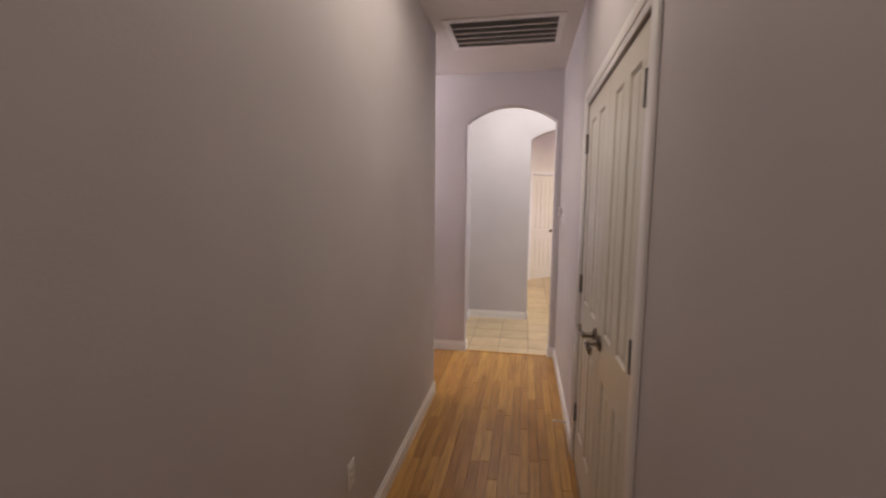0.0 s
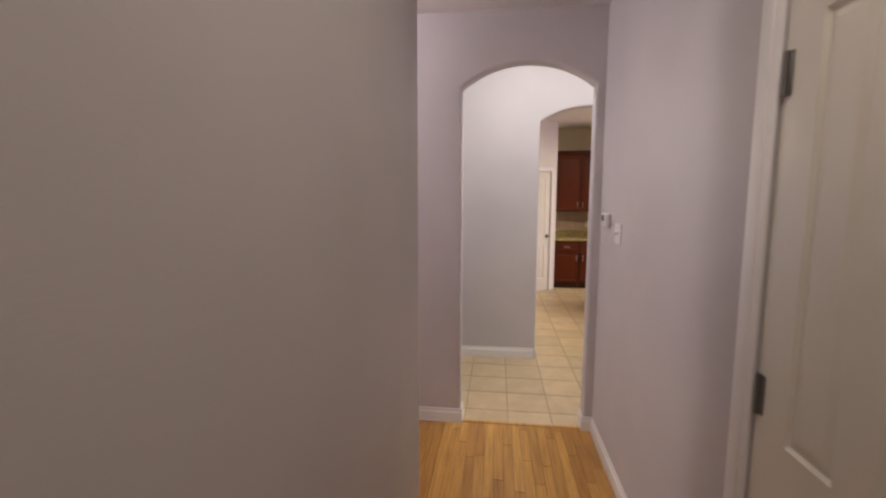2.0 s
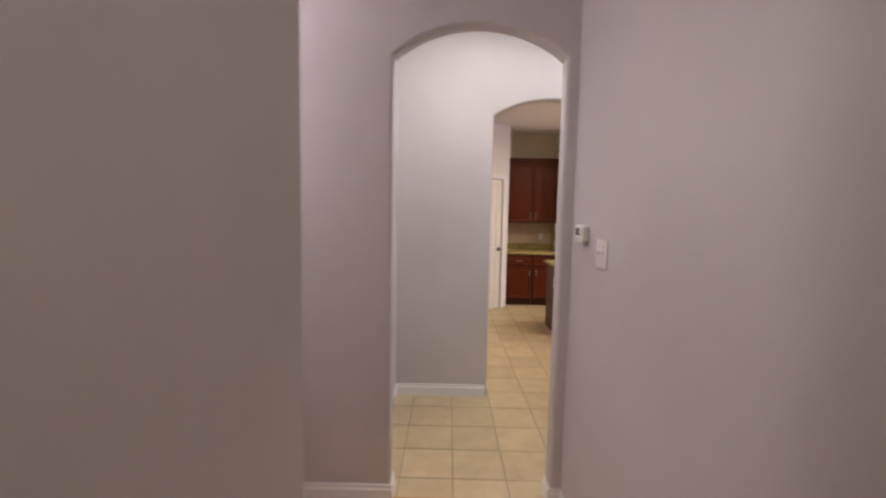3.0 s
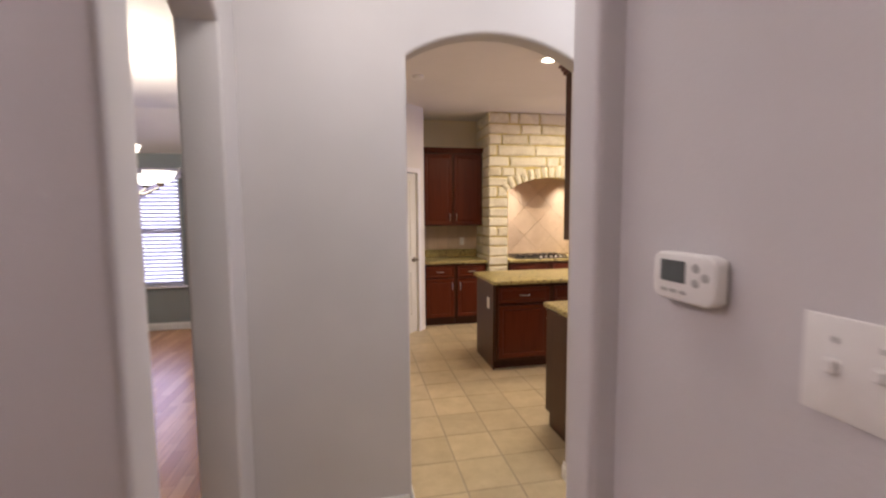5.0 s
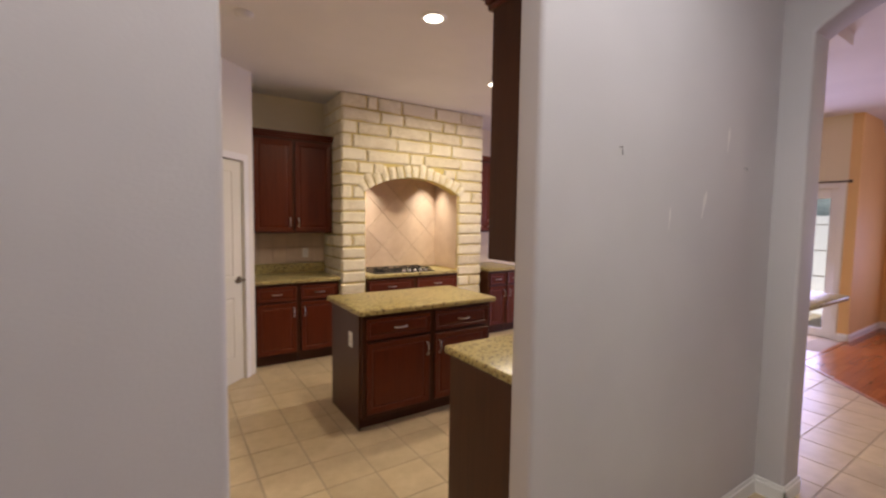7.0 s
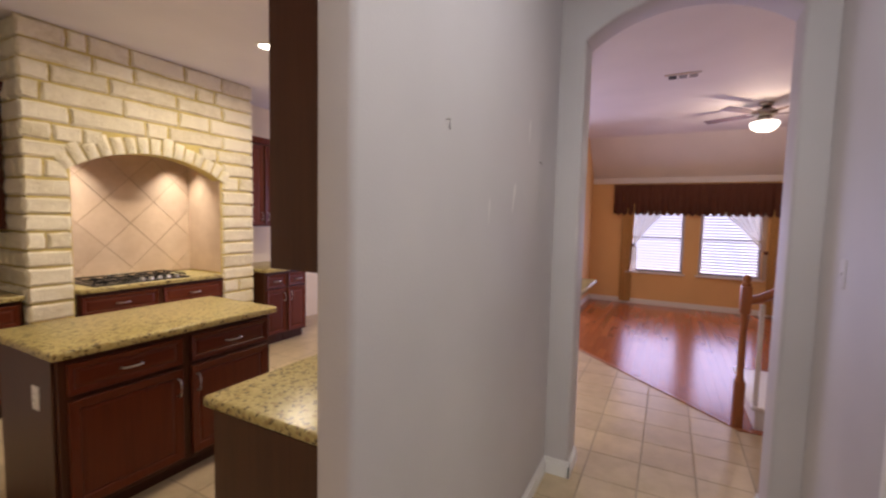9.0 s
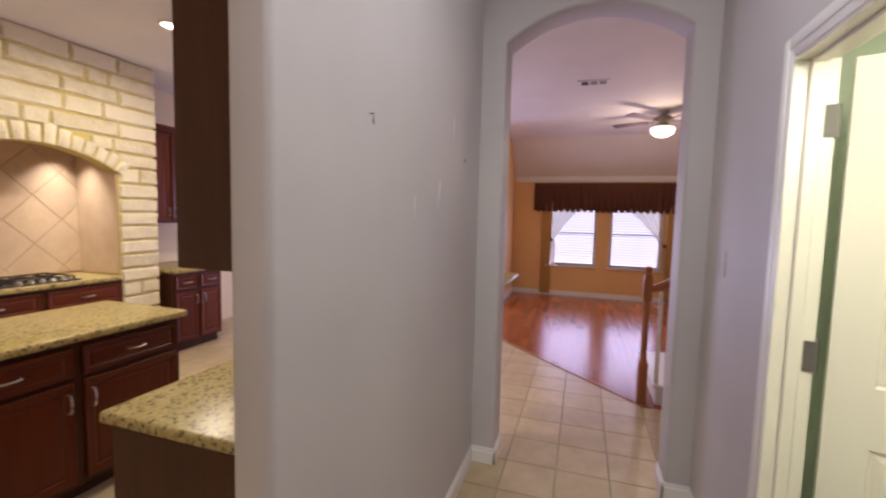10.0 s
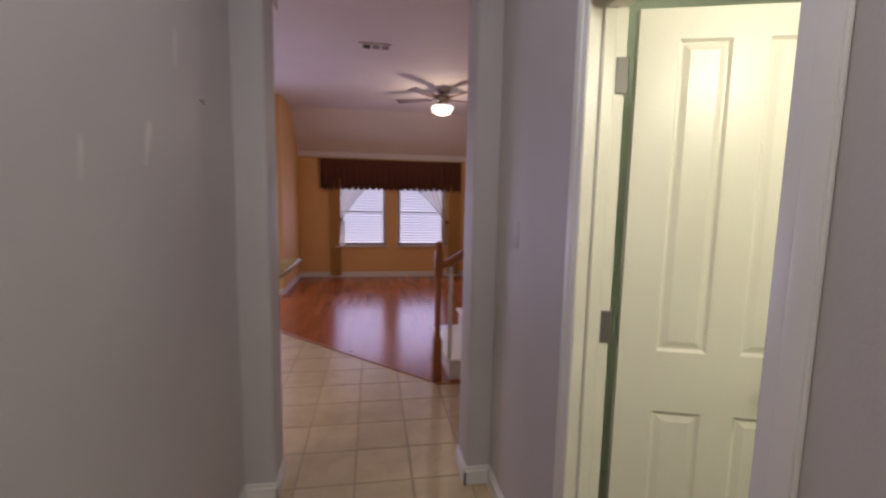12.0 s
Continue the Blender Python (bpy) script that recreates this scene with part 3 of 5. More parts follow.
def door_on(c, x, w, z0, z1, handle_side, handle_top=True):
    d = part("door", front(w, z1 - z0), CHERRY, c)
    d.location = (x, -0.021, z0)
    pull(d, 0.03 if handle_side < 0 else w - 0.03, (z1 - z0 - 0.1) if handle_top else 0.1, True)
    return d


def worktop(name, x0, x1, y0, y1, z, label, thick=0.04):
    bm = B()
    box(bm, x0, x1, y0, y1, z - thick, z, 0.012, 3)
    ob = new(name, mesh_of(name, bm, GRANITE, 40))
    return tagged(ob, label, "worktop")


# back run beside the pantry
for k in range(2):
    c = base_cabinet(pose(1.24 + k * 0.435, 8.87, 0), 0.435, "dark cherry base cabinet with one drawer and one door")
    door_on(c, 0.025, 0.385, 0.125, 0.65, 1 if k == 0 else -1)
worktop("worktop", 1.24, 2.12, 8.835, 9.45, 0.89, "speckled gold granite worktop on the cabinets beside the stone hood")
tagged(new("backsplash", mesh_of("backsplash", box(B(), 1.24, 2.16, 9.43, 9.45, 0.89, 1.00, 0.003), GRANITE)), "low granite upstand behind the worktop", "backsplash")


splash = setting("backsplash_backing", box(B(), 1.24, 2.13, 9.438, 9.449, 1.01, 1.365), TRAVGROUT, "tan grout behind small wall tiles", "wall")
tile_me = mesh_of("wall_tile", box(B(), 0.002, 0.146, -0.008, 0, 0.002, 0.174, 0.002, 1), TRAV)
for i in range(6):
    for k in range(2):
        t_ = new("wall_tile", tile_me)
        t_.parent, t_.location = splash, (1.24 + 0.148 * i, 9.438, 1.011 + 0.177 * k)


def wall_cabinet(m, w, z0, z1, n, label, depth=0.31, crown=True):
    c = thing("wall_cabinet", m, label, "cabinet", "kitchen wall cabinets")
    part("body", box(B(), 0, w, 0, depth, z0, z1), CARCASS, c)
    dw = (w - 0.03 * (n + 1)) / n
    for k in range(n):
        x = 0.03 + k * (dw + 0.03)
        door_on(c, x, dw, z0 + 0.02, z1 - 0.03, 1 if (k % 2 == 0 and n > 1) else -1, False)
    if crown:
        bm = B()
        for o, a, b in ((0.008, z1 - 0.005, z1 + 0.02), (0.018, z1 + 0.02, z1 + 0.042), (0.03, z1 + 0.042, z1 + 0.06)):
            box(bm, -o, w + o, -o - 0.02, depth, a, b, 0.006, 2)
        part("crown", bm, CHERRYX, c, "stepped crown moulding", 40)
    return c


wall_cabinet(pose(1.265, 9.12, 0), 0.86, 1.36, 2.375, 2, "tall dark cherry wall cabinet with two raised-panel doors", 0.33)


# stone hood with a niche
SX0, SX1, SY = 2.115, 4.045, 8.83
NX0, NX1, NS, NA = 2.405, 3.66, 1.84, 2.02
NMID = (NX0 + NX1) / 2


def ring(d):
    """Radius and centre height of the niche arch, grown by d."""
    w, h = (NX1 - NX0) / 2, NA - NS
    r = (w * w + h * h) / (2 * h)
    return r + d, NA - r


CAVITY = 2.16


def hood_core():
    """An arched front wall with a taller square cavity behind it."""
    bm = B()
    pts = [(SX0 + 0.03, 0), (NX0, 0), *arch(NX0, NX1, NS, NA, 24), (NX1, 0), (SX1 - 0.03, 0), (SX1 - 0.03, KC), (SX0 + 0.03, KC)]
    f = bm.faces.new([bm.verts.new((x, SY, z)) for x, z in pts])
    r = bmesh.ops.extrude_face_region(bm, geom=[f])
    for v in r["geom"]:
        if isinstance(v, bmesh.types.BMVert):
            v.co.y = SY + 0.12
    box(bm, SX0 + 0.03, NX0, SY + 0.12, 9.45, 0, KC)
    box(bm, NX1, SX1 - 0.03, SY + 0.12, 9.45, 0, KC)
    box(bm, NX0, NX1, SY + 0.12, 9.45, CAVITY, KC)
    return bm


hood = thing("stone_range_hood", pose(0, 0, 0), "cream rough limestone cooking alcove with an arched niche", "range hood")
part("mortar", hood_core(), MORTAR, hood, "yellowish mortar")
rng = random.Random(7)


def block(x0, x1, z0, z1, out, side=None):
    """A rough-faced limestone block, face at SY - out (or on the flank when side is given as (x, sign))."""
    bm = B()
    n_mid = max(1, min(4, int((x1 - x0) / 0.1)))
    ex, ez = 0.014 / (x1 - x0), 0.013 / (z1 - z0)
    us = [0.0] + [ex + (1 - 2 * ex) * i / n_mid for i in range(n_mid + 1)] + [1.0]
    ws = [0.0, ez, 0.5, 1 - ez, 1.0]
    nx, nz = len(us) - 1, len(ws) - 1
    g = []
    for i, u in enumerate(us):
        col = []
        for k, w in enumerate(ws):
            edge = i in (0, nx) or k in (0, nz)
            du, dw = rng.uniform(-0.006, 0.006), rng.uniform(-0.005, 0.005)
            col.append(((x0 + (x1 - x0) * u + du, z0 + (z1 - z0) * w + dw), 0.008 + rng.uniform(-0.005, 0.004) if edge else out + rng.uniform(-0.007, 0.006)))
        g.append(col)
    to = (lambda a, z, d: (a, SY - d, z)) if side is None else (lambda a, z, d: (side[0] + side[1] * d, a, z))
    top = [[bm.verts.new(to(p[0], p[1], d)) for p, d in col] for col in g]
    for i in range(nx):
        for k in range(nz):
            bm.faces.new((top[i][k], top[i + 1][k], top[i + 1][k + 1], top[i][k + 1]))
    loop = [(i, 0) for i in range(nx)] + [(nx, k) for k in range(nz)] + [(i, nz) for i in range(nx, 0, -1)] + [(0, k) for k in range(nz, 0, -1)]
    back = [bm.verts.new(to(*g[i][k][0], -0.01)) for i, k in loop]
    for q in range(len(loop)):
        a, c = loop[q], loop[(q + 1) % len(loop)]
        bm.faces.new((top[a[0]][a[1]], top[c[0]][c[1]], back[(q + 1) % len(loop)], back[q]))
    part("stone_block", bm, STONE, hood, "", 28)


def fill_row(x0, x1, z0, z1, side=None):
    x = x0
    while x < x1 - 0.02:
        w = rng.choice((0.13, 0.19, 0.30, 0.38, 0.46, 0.54))
        if x1 - x - w < 0.13:
            w = x1 - x
        block(x + 0.009, x + w - 0.009, z0 + 0.009, z1 - 0.009, 0.023, side)
        x += w


z = 0.0
heights = [0.137 + rng.uniform(-0.012, 0.012) for _ in range(21)]
heights = [h * KC / sum(heights) for h in heights]
R1, RC = ring(0.155)
for h in heights:
    top_z = min(z + h, KC)
    inner = None
    zm = (z + top_z) / 2
    if zm < NS - 0.02:
        inner = (NX0, NX1)
    else:
        low = z + 0.6 * h
        if R1 > abs(low - RC):
            half = math.sqrt(R1 * R1 - (low - RC) ** 2)
            half = min(half, (NX1 - NX0) / 2 + 0.06) * 0.93
            if low < NA + 0.16:
                inner = (NMID - half, NMID + half)
    if inner:
        fill_row(SX0, inner[0], z, top_z)
        fill_row(inner[1], SX1, z, top_z)
    else:
        fill_row(SX0, SX1, z, top_z)
    fill_row(SY - 0.005, 9.43, z, top_z, (SX0 + 0.03, -1))
    z = top_z
# arch stones
r0, rc = ring(0.0)
half_angle = math.asin((NX1 - NX0) / 2 / r0) + 0.045
count = 15
for k in range(count):
    a0 = -half_angle + 2 * half_angle * k / count + 0.008 + rng.uniform(-0.002, 0.003)
    a1 = -half_angle + 2 * half_angle * (k + 1) / count - 0.008 + rng.uniform(-0.003, 0.002)
    bm = B()
    grow = 0.14 + rng.uniform(-0.02, 0.03)
    rows = []
    for r, inn in ((r0 + 0.004, 1), (r0 + 0.05, 0), (r0 + 0.1, 0), (r0 + grow, 1)):
        rows.append([bm.verts.new((NMID + r * math.sin(a), SY - (0.016 + rng.uniform(-0.004, 0.006) if inn or e else 0.038 + rng.uniform(-0.01, 0.01)), rc + r * math.cos(a))) for a, e in ((a0, 1), ((2 * a0 + a1) / 3, 0), ((a0 + 2 * a1) / 3, 0), (a1, 1))])
    for p, q in zip(rows, rows[1:]):
        for i in range(3):
            bm.faces.new((p[i], p[i + 1], q[i + 1], q[i]))
    r = bmesh.ops.extrude_edge_only(bm, edges=[e for e in bm.edges if e.is_boundary])
    for v in r["geom"]:
        if isinstance(v, bmesh.types.BMVert):
            v.co.y = SY + 0.01
    part("arch_stone", bm, STONE, hood, "", 35)

setting("niche_soffit", box(B(), NX0, NX1, SY + 0.12, 9.37, CAVITY - 0.01, CAVITY - 0.001), TRAV, "tan soffit hidden behind the stone arch", "wall")
# niche lining with diagonal travertine tiles
NB = 9.36
lining = setting("niche_backing", box(B(), NX0 - 0.02, NX1 + 0.02, NB + 0.006, 9.44, 0.88, CAVITY - 0.011), TRAVGROUT, "tan tile grout at the back of the cooking niche", "wall")


def niche_tiles():
    s, g = 0.305, 0.004
    for i in range(-9, 10):
        for k in range(-9, 10):
            cx, cz = 2.86 + (i + k) * s / math.sqrt(2), 1.40 + (k - i) * s / math.sqrt(2)
            poly = [(cx + (s / math.sqrt(2) - g) * dx, cz + (s / math.sqrt(2) - g) * dz) for dx, dz in ((1, 0), (0, 1), (-1, 0), (0, -1))]
            for axis, lim, keep in ((0, NX0, 1), (0, NX1, -1), (1, 0.905, 1), (1, CAVITY - 0.012, -1)):
                cut = []
                for q in range(len(poly)):
                    p, n2 = poly[q], poly[(q + 1) % len(poly)]
                    a, b = (p[axis] - lim) * keep, (n2[axis] - lim) * keep
                    if a >= 0:
                        cut.append(p)
                    if a * b < 0:
                        f = a / (a - b)
                        cut.append((p[0] + (n2[0] - p[0]) * f, p[1] + (n2[1] - p[1]) * f))
                poly = cut
                if len(poly) < 3:
                    break
            if len(poly) < 3:
                continue
            bm = B()
            f = bm.faces.new([bm.verts.new((x, NB, z)) for x, z in poly])
            r = bmesh.ops.extrude_face_region(bm, geom=[f])
            for v in r["geom"]:
                if isinstance(v, bmesh.types.BMVert):
                    v.co.y = NB + 0.008
            part("wall_tile", bm, TRAV, lining)


niche_tiles()
for sx, d in ((NX0, 1), (NX1, -1)):
    setting("niche_side", box(B(), min(sx, sx + d * 0.008), max(sx, sx + d * 0.008), SY + 0.01, NB, 0.9, CAVITY - 0.012), TRAV, "tan travertine side of the cooking niche", "wall")
for k in range(2):
    c = base_cabinet(pose(NX0 + 0.01 + k * 0.625, SY - 0.01, 0), 0.625, "dark cherry base cabinet under the cooktop")
    door_on(c, 0.025, 0.575, 0.125, 0.65, 1 if k == 0 else -1)
worktop("worktop", NX0 + 0.012, NX1 - 0.012, SY - 0.05, NB - 0.001, 0.89, "speckled gold granite worktop in the niche")


def cooktop():
    c = thing("cooktop", pose(2.93, 9.05, 0.89), "black five-burner gas cooktop set in granite", "cooktop")
    part("plate", box(B(), -0.40, 0.40, -0.22, 0.22, 0.0, 0.012, 0.005), BLACK, c)
    for gx in (-0.26, 0, 0.26):
        bm = B()
        for o in (-0.11, 0, 0.11):
            box(bm, gx + o - 0.006, gx + o + 0.006, -0.17, 0.19, 0.03, 0.042, 0.002, 1)
        for o in (-0.17, 0.01, 0.19):
            box(bm, gx - 0.12, gx + 0.12, o - 0.006, o + 0.006, 0.03, 0.042, 0.002, 1)
        for ox in (-0.115, 0.115):
            for oy in (-0.165, 0.185):
                box(bm, gx + ox - 0.006, gx + ox + 0.006, oy - 0.006, oy + 0.006, 0.01, 0.035)
        part("grate", bm, BLACK, c, "cast iron grate")
    for k in range(5):
        kn = lathe(B(), [(0, 0), (0.02, 0), (0.018, 0.02), (0.012, 0.026), (0, 0.026)], (-0.02 + 0.075 * k, -0.195, 0.012), 14)
        part("knob", kn, NICKEL, c, "steel burner knob", 40)
    for bx, by in ((-0.26, -0.05), (-0.26, 0.1), (0, 0.03), (0.26, -0.05), (0.26, 0.1)):
        part("burner", lathe(B(), [(0, 0), (0.045, 0), (0.045, 0.012), (0.03, 0.02), (0, 0.02)], (bx, by, 0.012), 16), BLACK, c, "", 40)


cooktop()

# run beyond the hood
for k in range(2):
    c = base_cabinet(pose(4.1 + k * 0.31, 8.72, 0), 0.31, "dark cherry base cabinet with one drawer and one door", depth=0.72)
    door_on(c, 0.02, 0.27, 0.125, 0.65, 1 if k == 0 else -1)
worktop("worktop", 4.095, 4.74, 8.69, 9.44, 0.89, "speckled gold granite worktop beyond the stone hood")
wall_cabinet(pose(4.1, 9.1, 0), 0.62, 1.365, 2.36, 2, "dark cherry wall cabinet beyond the stone hood", 0.34)


# island
def island():
    c = thing("kitchen_island", pose(1.66, 7.115, 0), "dark cherry kitchen island with two drawers and two doors", "kitchen island")
    w, d = 1.15, 0.62
    bm = B()
    box(bm, 0, w, 0, d, 0.095, 0.85, 0.002, 1)
    box(bm, 0.002, w - 0.05, 0.07, d - 0.03, 0, 0.095)
    part("body", bm, CARCASS, c)
    part("end_panel", box(B(), -0.012, 0.0, 0.03, d - 0.01, 0.0, 0.85, 0.002, 1), CARCASS, c)
    x = 0.03
    for k, dw in enumerate((0.52, 0.52)):
        dr = part("drawer", front(dw, 0.15, rail=0.03), CHERRYX, c)
        dr.location = (x, -0.021, 0.67)
        pull(dr, dw / 2, 0.075, False)
        door_on(c, x, dw, 0.125, 0.645, 1 if k == 0 else -1)
        x += dw + 0.05


island()
worktop("worktop", 1.625, 2.845, 7.07, 7.79, 0.89, "speckled gold granite island worktop with eased edges")


def outlet(m, label, double=True):
    o = thing("outlet", m, label, "outlet")
    part("plate", box(B(), -0.035, 0.035, -0.006, 0, -0.057, 0.057, 0.003), PLASTIC, o, "", 40)
    for z in (-0.010, 0.022):
        part("socket", box(B(), -0.015, 0.015, -0.0085, -0.005, z - 0.014, z + 0.014, 0.003), PLASTIC, o)
        for x in (-0.006, 0.006):
            part("slot", box(B(), x - 0.001, x + 0.001, -0.009, -0.008, z - 0.004, z + 0.006), BLACK, o)


outlet(pose(1.6475, 7.30, 0.64, 0, 0, -90), "white outlet on the end of the island")
outlet(pose(1.9, 9.43, 1.12), "white outlet above the granite worktop")
outlet(pose(XL, 1.33, 0.40, 0, 0, 90), "white outlet low on the hall wall")
outlet(pose(-2.95, 9.51, 0.36), "white outlet on the slate dining wall")

# counter and wall cabinet against the corridor wall
c = base_cabinet(pose(3.25, 6.07, 0, 0, 0, 180), 0.5, "dark cherry base cabinet against the corridor wall", depth=0.62)
c = base_cabinet(pose(2.75, 6.07, 0, 0, 0, 180), 1.05, "dark cherry base cabinet with a plain end panel", depth=0.62)
door_on(c, 0.03, 0.48, 0.125, 0.65, 1)
door_on(c, 0.54, 0.48, 0.125, 0.65, -1)
worktop("worktop", 1.695, 3.52, YB + T + 0.001, 6.125, 0.89, "speckled gold granite worktop with rounded edge")
wall_cabinet(pose(2.7, 5.715, 0, 0, 0, 180), 1.06, 1.37, 2.38, 2, "tall dark cherry wall cabinet with crown against the corridor wall", 0.275)
# raised bar
setting("wall_bar", box(B(), 3.532, 3.72, YB, YB + T, 0, 1.03), CREAM, "half-height wall under the bar top", "wall")
worktop("bar_top", 3.531, 4.29, 5.20, 5.62, 1.07, "glossy granite bar top on the half wall", 0.035)


def downlight(x, y, z=KC):
    d = thing("downlight", pose(x, y, z), "lit recessed ceiling downlight with white trim", "ceiling light", "kitchen downlights")
    part("trim_ring", lathe(B(), [(0.062, -0.002), (0.062, -0.008), (0.085, -0.008), (0.092, -0.001), (0.092, 0.0)], n=28), TRIM, d, "", 40)
    part("bulb", lathe(B(), [(0, -0.006), (0.04, -0.005), (0.062, -0.002)], n=24), LAMPDISC, d, "glowing lamp face", 60)


# fixtures for all three, the added one included
for cx, cy in CANS:
    downlight(cx, cy)


def smoke_detector():
    d = thing("smoke_detector", pose(0.99, 7.52, KC), "small round white smoke detector on the ceiling", "smoke detector")
    part("housing", lathe(B(), [(0, -0.035), (0.03, -0.034), (0.05, -0.025), (0.06, -0.01), (0.06, 0)], n=24), PLASTIC, d, "", 40)


smoke_detector()


# ---- hall and corridor things ----
def return_vent():
    x0, x1, y0, y1 = -0.03, 0.79, 2.76, 3.32
    v = thing("ceiling_vent", pose(0, 0, HC), "large white-framed return air grille in the ceiling", "ceiling vent")
    fr = B()
    for a in ((x0, x1, y0, y0 + 0.045), (x0, x1, y1 - 0.045, y1), (x0, x0 + 0.045, y0 + 0.045, y1 - 0.045), (x1 - 0.045, x1, y0 + 0.045, y1 - 0.045)):
        box(fr, *a, -0.012, 0, 0.003, 1)
    part("frame", fr, TRIM, v)
    part("backing", box(B(), x0 + 0.04, x1 - 0.04, y0 + 0.04, y1 - 0.04, -0.002, 0.0), VOID, v, "near-black sheet standing in for the unlit duct")
    n = 24
    for k in range(n):
        y = y0 + 0.05 + (y1 - y0 - 0.1) * (k + 0.5) / n
        bm = B()
        box(bm, x0 + 0.045, x1 - 0.045, -0.009, 0.009, -0.0006, 0.0006)
        bmesh.ops.transform(bm, matrix=Matrix.Translation((0, y, -0.007)) @ Matrix.Rotation(radians(40), 4, "X"), verts=bm.verts[:])
        part("slat", bm, PLASTIC if k % 5 == 0 else BUTTON, v)
    for k in range(1, 5):
        y = y0 + 0.05 + (y1 - y0 - 0.1) * k / 5
        part("bar", box(B(), x0 + 0.045, x1 - 0.045, y - 0.004, y + 0.004, -0.014, -0.009), TRIM, v)


return_vent()


def thermostat():
    t = thing("thermostat", pose(XR, 3.80, 1.44, 0, 0, -90), "white programmable thermostat with a dark display", "thermostat")
    part("base", box(B(), -0.058, 0.058, -0.012, 0, -0.034, 0.034, 0.005, 2), PLASTIC, t, "", 50)
    body = box(B(), -0.064, 0.064, -0.03, -0.010, -0.038, 0.038)
    bmesh.ops.bevel(body, geom=[e for e in body.edges if abs(e.verts[0].co.y - e.verts[1].co.y) > 0.01], offset=0.018, segments=5, affect="EDGES", profile=0.5)
    bmesh.ops.bevel(body, geom=[e for e in body.edges if e.verts[0].co.y < -0.029 and e.verts[1].co.y < -0.029], offset=0.005, segments=3, affect="EDGES", profile=0.5)
    part("housing", body, PLASTIC, t, "", 50)
    part("display", box(B(), -0.044, 0.008, -0.0315, -0.029, -0.008, 0.026, 0.001, 1), LCD, t, "dark liquid crystal display")
    for x, z in ((0.028, 0.018), (0.028, -0.004), (0.046, 0.006)):
        part("button", lathe_button(x, z), BUTTON, t, "", 50)
    for x in (-0.036, -0.016, 0.004):
        part("button", box(B(), x - 0.007, x + 0.007, -0.0315, -0.029, -0.025, -0.019, 0.002, 1), BUTTON, t)


def lathe_button(x, z):
    bm = lathe(B(), [(0, 0.0025), (0.006, 0.0022), (0.0075, 0.0)], (0, 0, 0), 14)
    bmesh.ops.transform(bm, matrix=Matrix.Translation((x, -0.0295, z)) @ Matrix.Rotation(radians(90), 4, "X"), verts=bm.verts[:])
    return bm


thermostat()


PLATE = plain("painted_plate", (0.60, 0.572, 0.585), 0.55)


def switch(m, gangs, label):
    s = thing("light_switch", m, label, "light switch")
    w = 0.035 if gangs == 1 else 0.058
    part("plate", box(B(), -w, w, -0.006 if gangs == 2 else -0.0035, 0, -0.057, 0.057, 0.003), PLASTIC if gangs == 2 else PLATE, s, "", 40)
    for g in range(gangs):
        x = 0 if gangs == 1 else -0.023 + 0.046 * g
        part("toggle", box(B(), x - 0.005, x + 0.005, -0.016 if gangs == 2 else -0.008, -0.003, -0.006 + 0.006 * g, 0.010 + 0.004 * g, 0.002, 1), PLASTIC if gangs == 2 else PLATE, s)
        part("screw", box(B(), x - 0.003, x + 0.003, -0.007 if gangs == 2 else -0.004, -0.002, 0.028, 0.034), BUTTON if gangs == 2 else PLATE, s)


switch(pose(XR, 3.575, 1.37, 0, 0, -90), 2, "white double toggle light switch on the lilac wall")
switch(pose(3.035, YA + T, 1.335, 0, 0, 180), 1, "white single light switch on the grey corridor wall")


def door_stop():
    s = thing("door_stop", pose(XR - 0.014, 2.62, 0.055), "small steel spring door stop on the baseboard", "door stop")
    part("spring", tube(B(), [(0, 0, 0), (-0.035, 0, -0.002), (-0.07, 0, 0)], 0.005, 8), NICKEL, s)
    part("tip", cyl(B(), (-0.082, 0, 0), 0.008, 0.007, 0.014, "x", 10), PLASTIC, s, "white rubber tip")


door_stop()
for nx, nz, h in ((1.94, 1.795, 0.03), (2.96, 1.803, 0.012)):
    nail = B()
    tube(nail, [(nx, YB + 0.002, nz + h / 2), (nx, YB - 0.012, nz + h / 2), (nx - 0.004, YB - 0.014, nz), (nx + 0.002, YB - 0.012, nz - h / 2)], 0.0022, 6)
    tagged(new("picture_nail", mesh_of("picture_nail", nail, HINGE)), "small bent picture nail still in the wall", "nail", "picture nails")


SCUFF = paint("scuffed_paint", (0.73, 0.70, 0.68), 0.3, 0.05)


def scuff(x, z, w, h, lean):
    bm = B()
    ring_ = [bm.verts.new((x + w * math.cos(a) * (0.7 + 0.3 * math.sin(3 * a)) + lean * math.sin(a), YB - 0.0006, z + h * math.sin(a))) for a in [2 * math.pi * k / 18 for k in range(18)]]
    bm.faces.new(ring_)
    tagged(new("scuff_mark", mesh_of("scuff_mark", bm, SCUFF)), "pale vertical rub mark on the corridor wall", "scuff mark", "wall scuffs", "structure")


scuff(2.58, 1.615, 0.017, 0.065, 0.018)
scuff(2.30, 1.55, 0.008, 0.05, 0.004)
scuff(2.78, 1.93, 0.012, 0.06, 0.006)

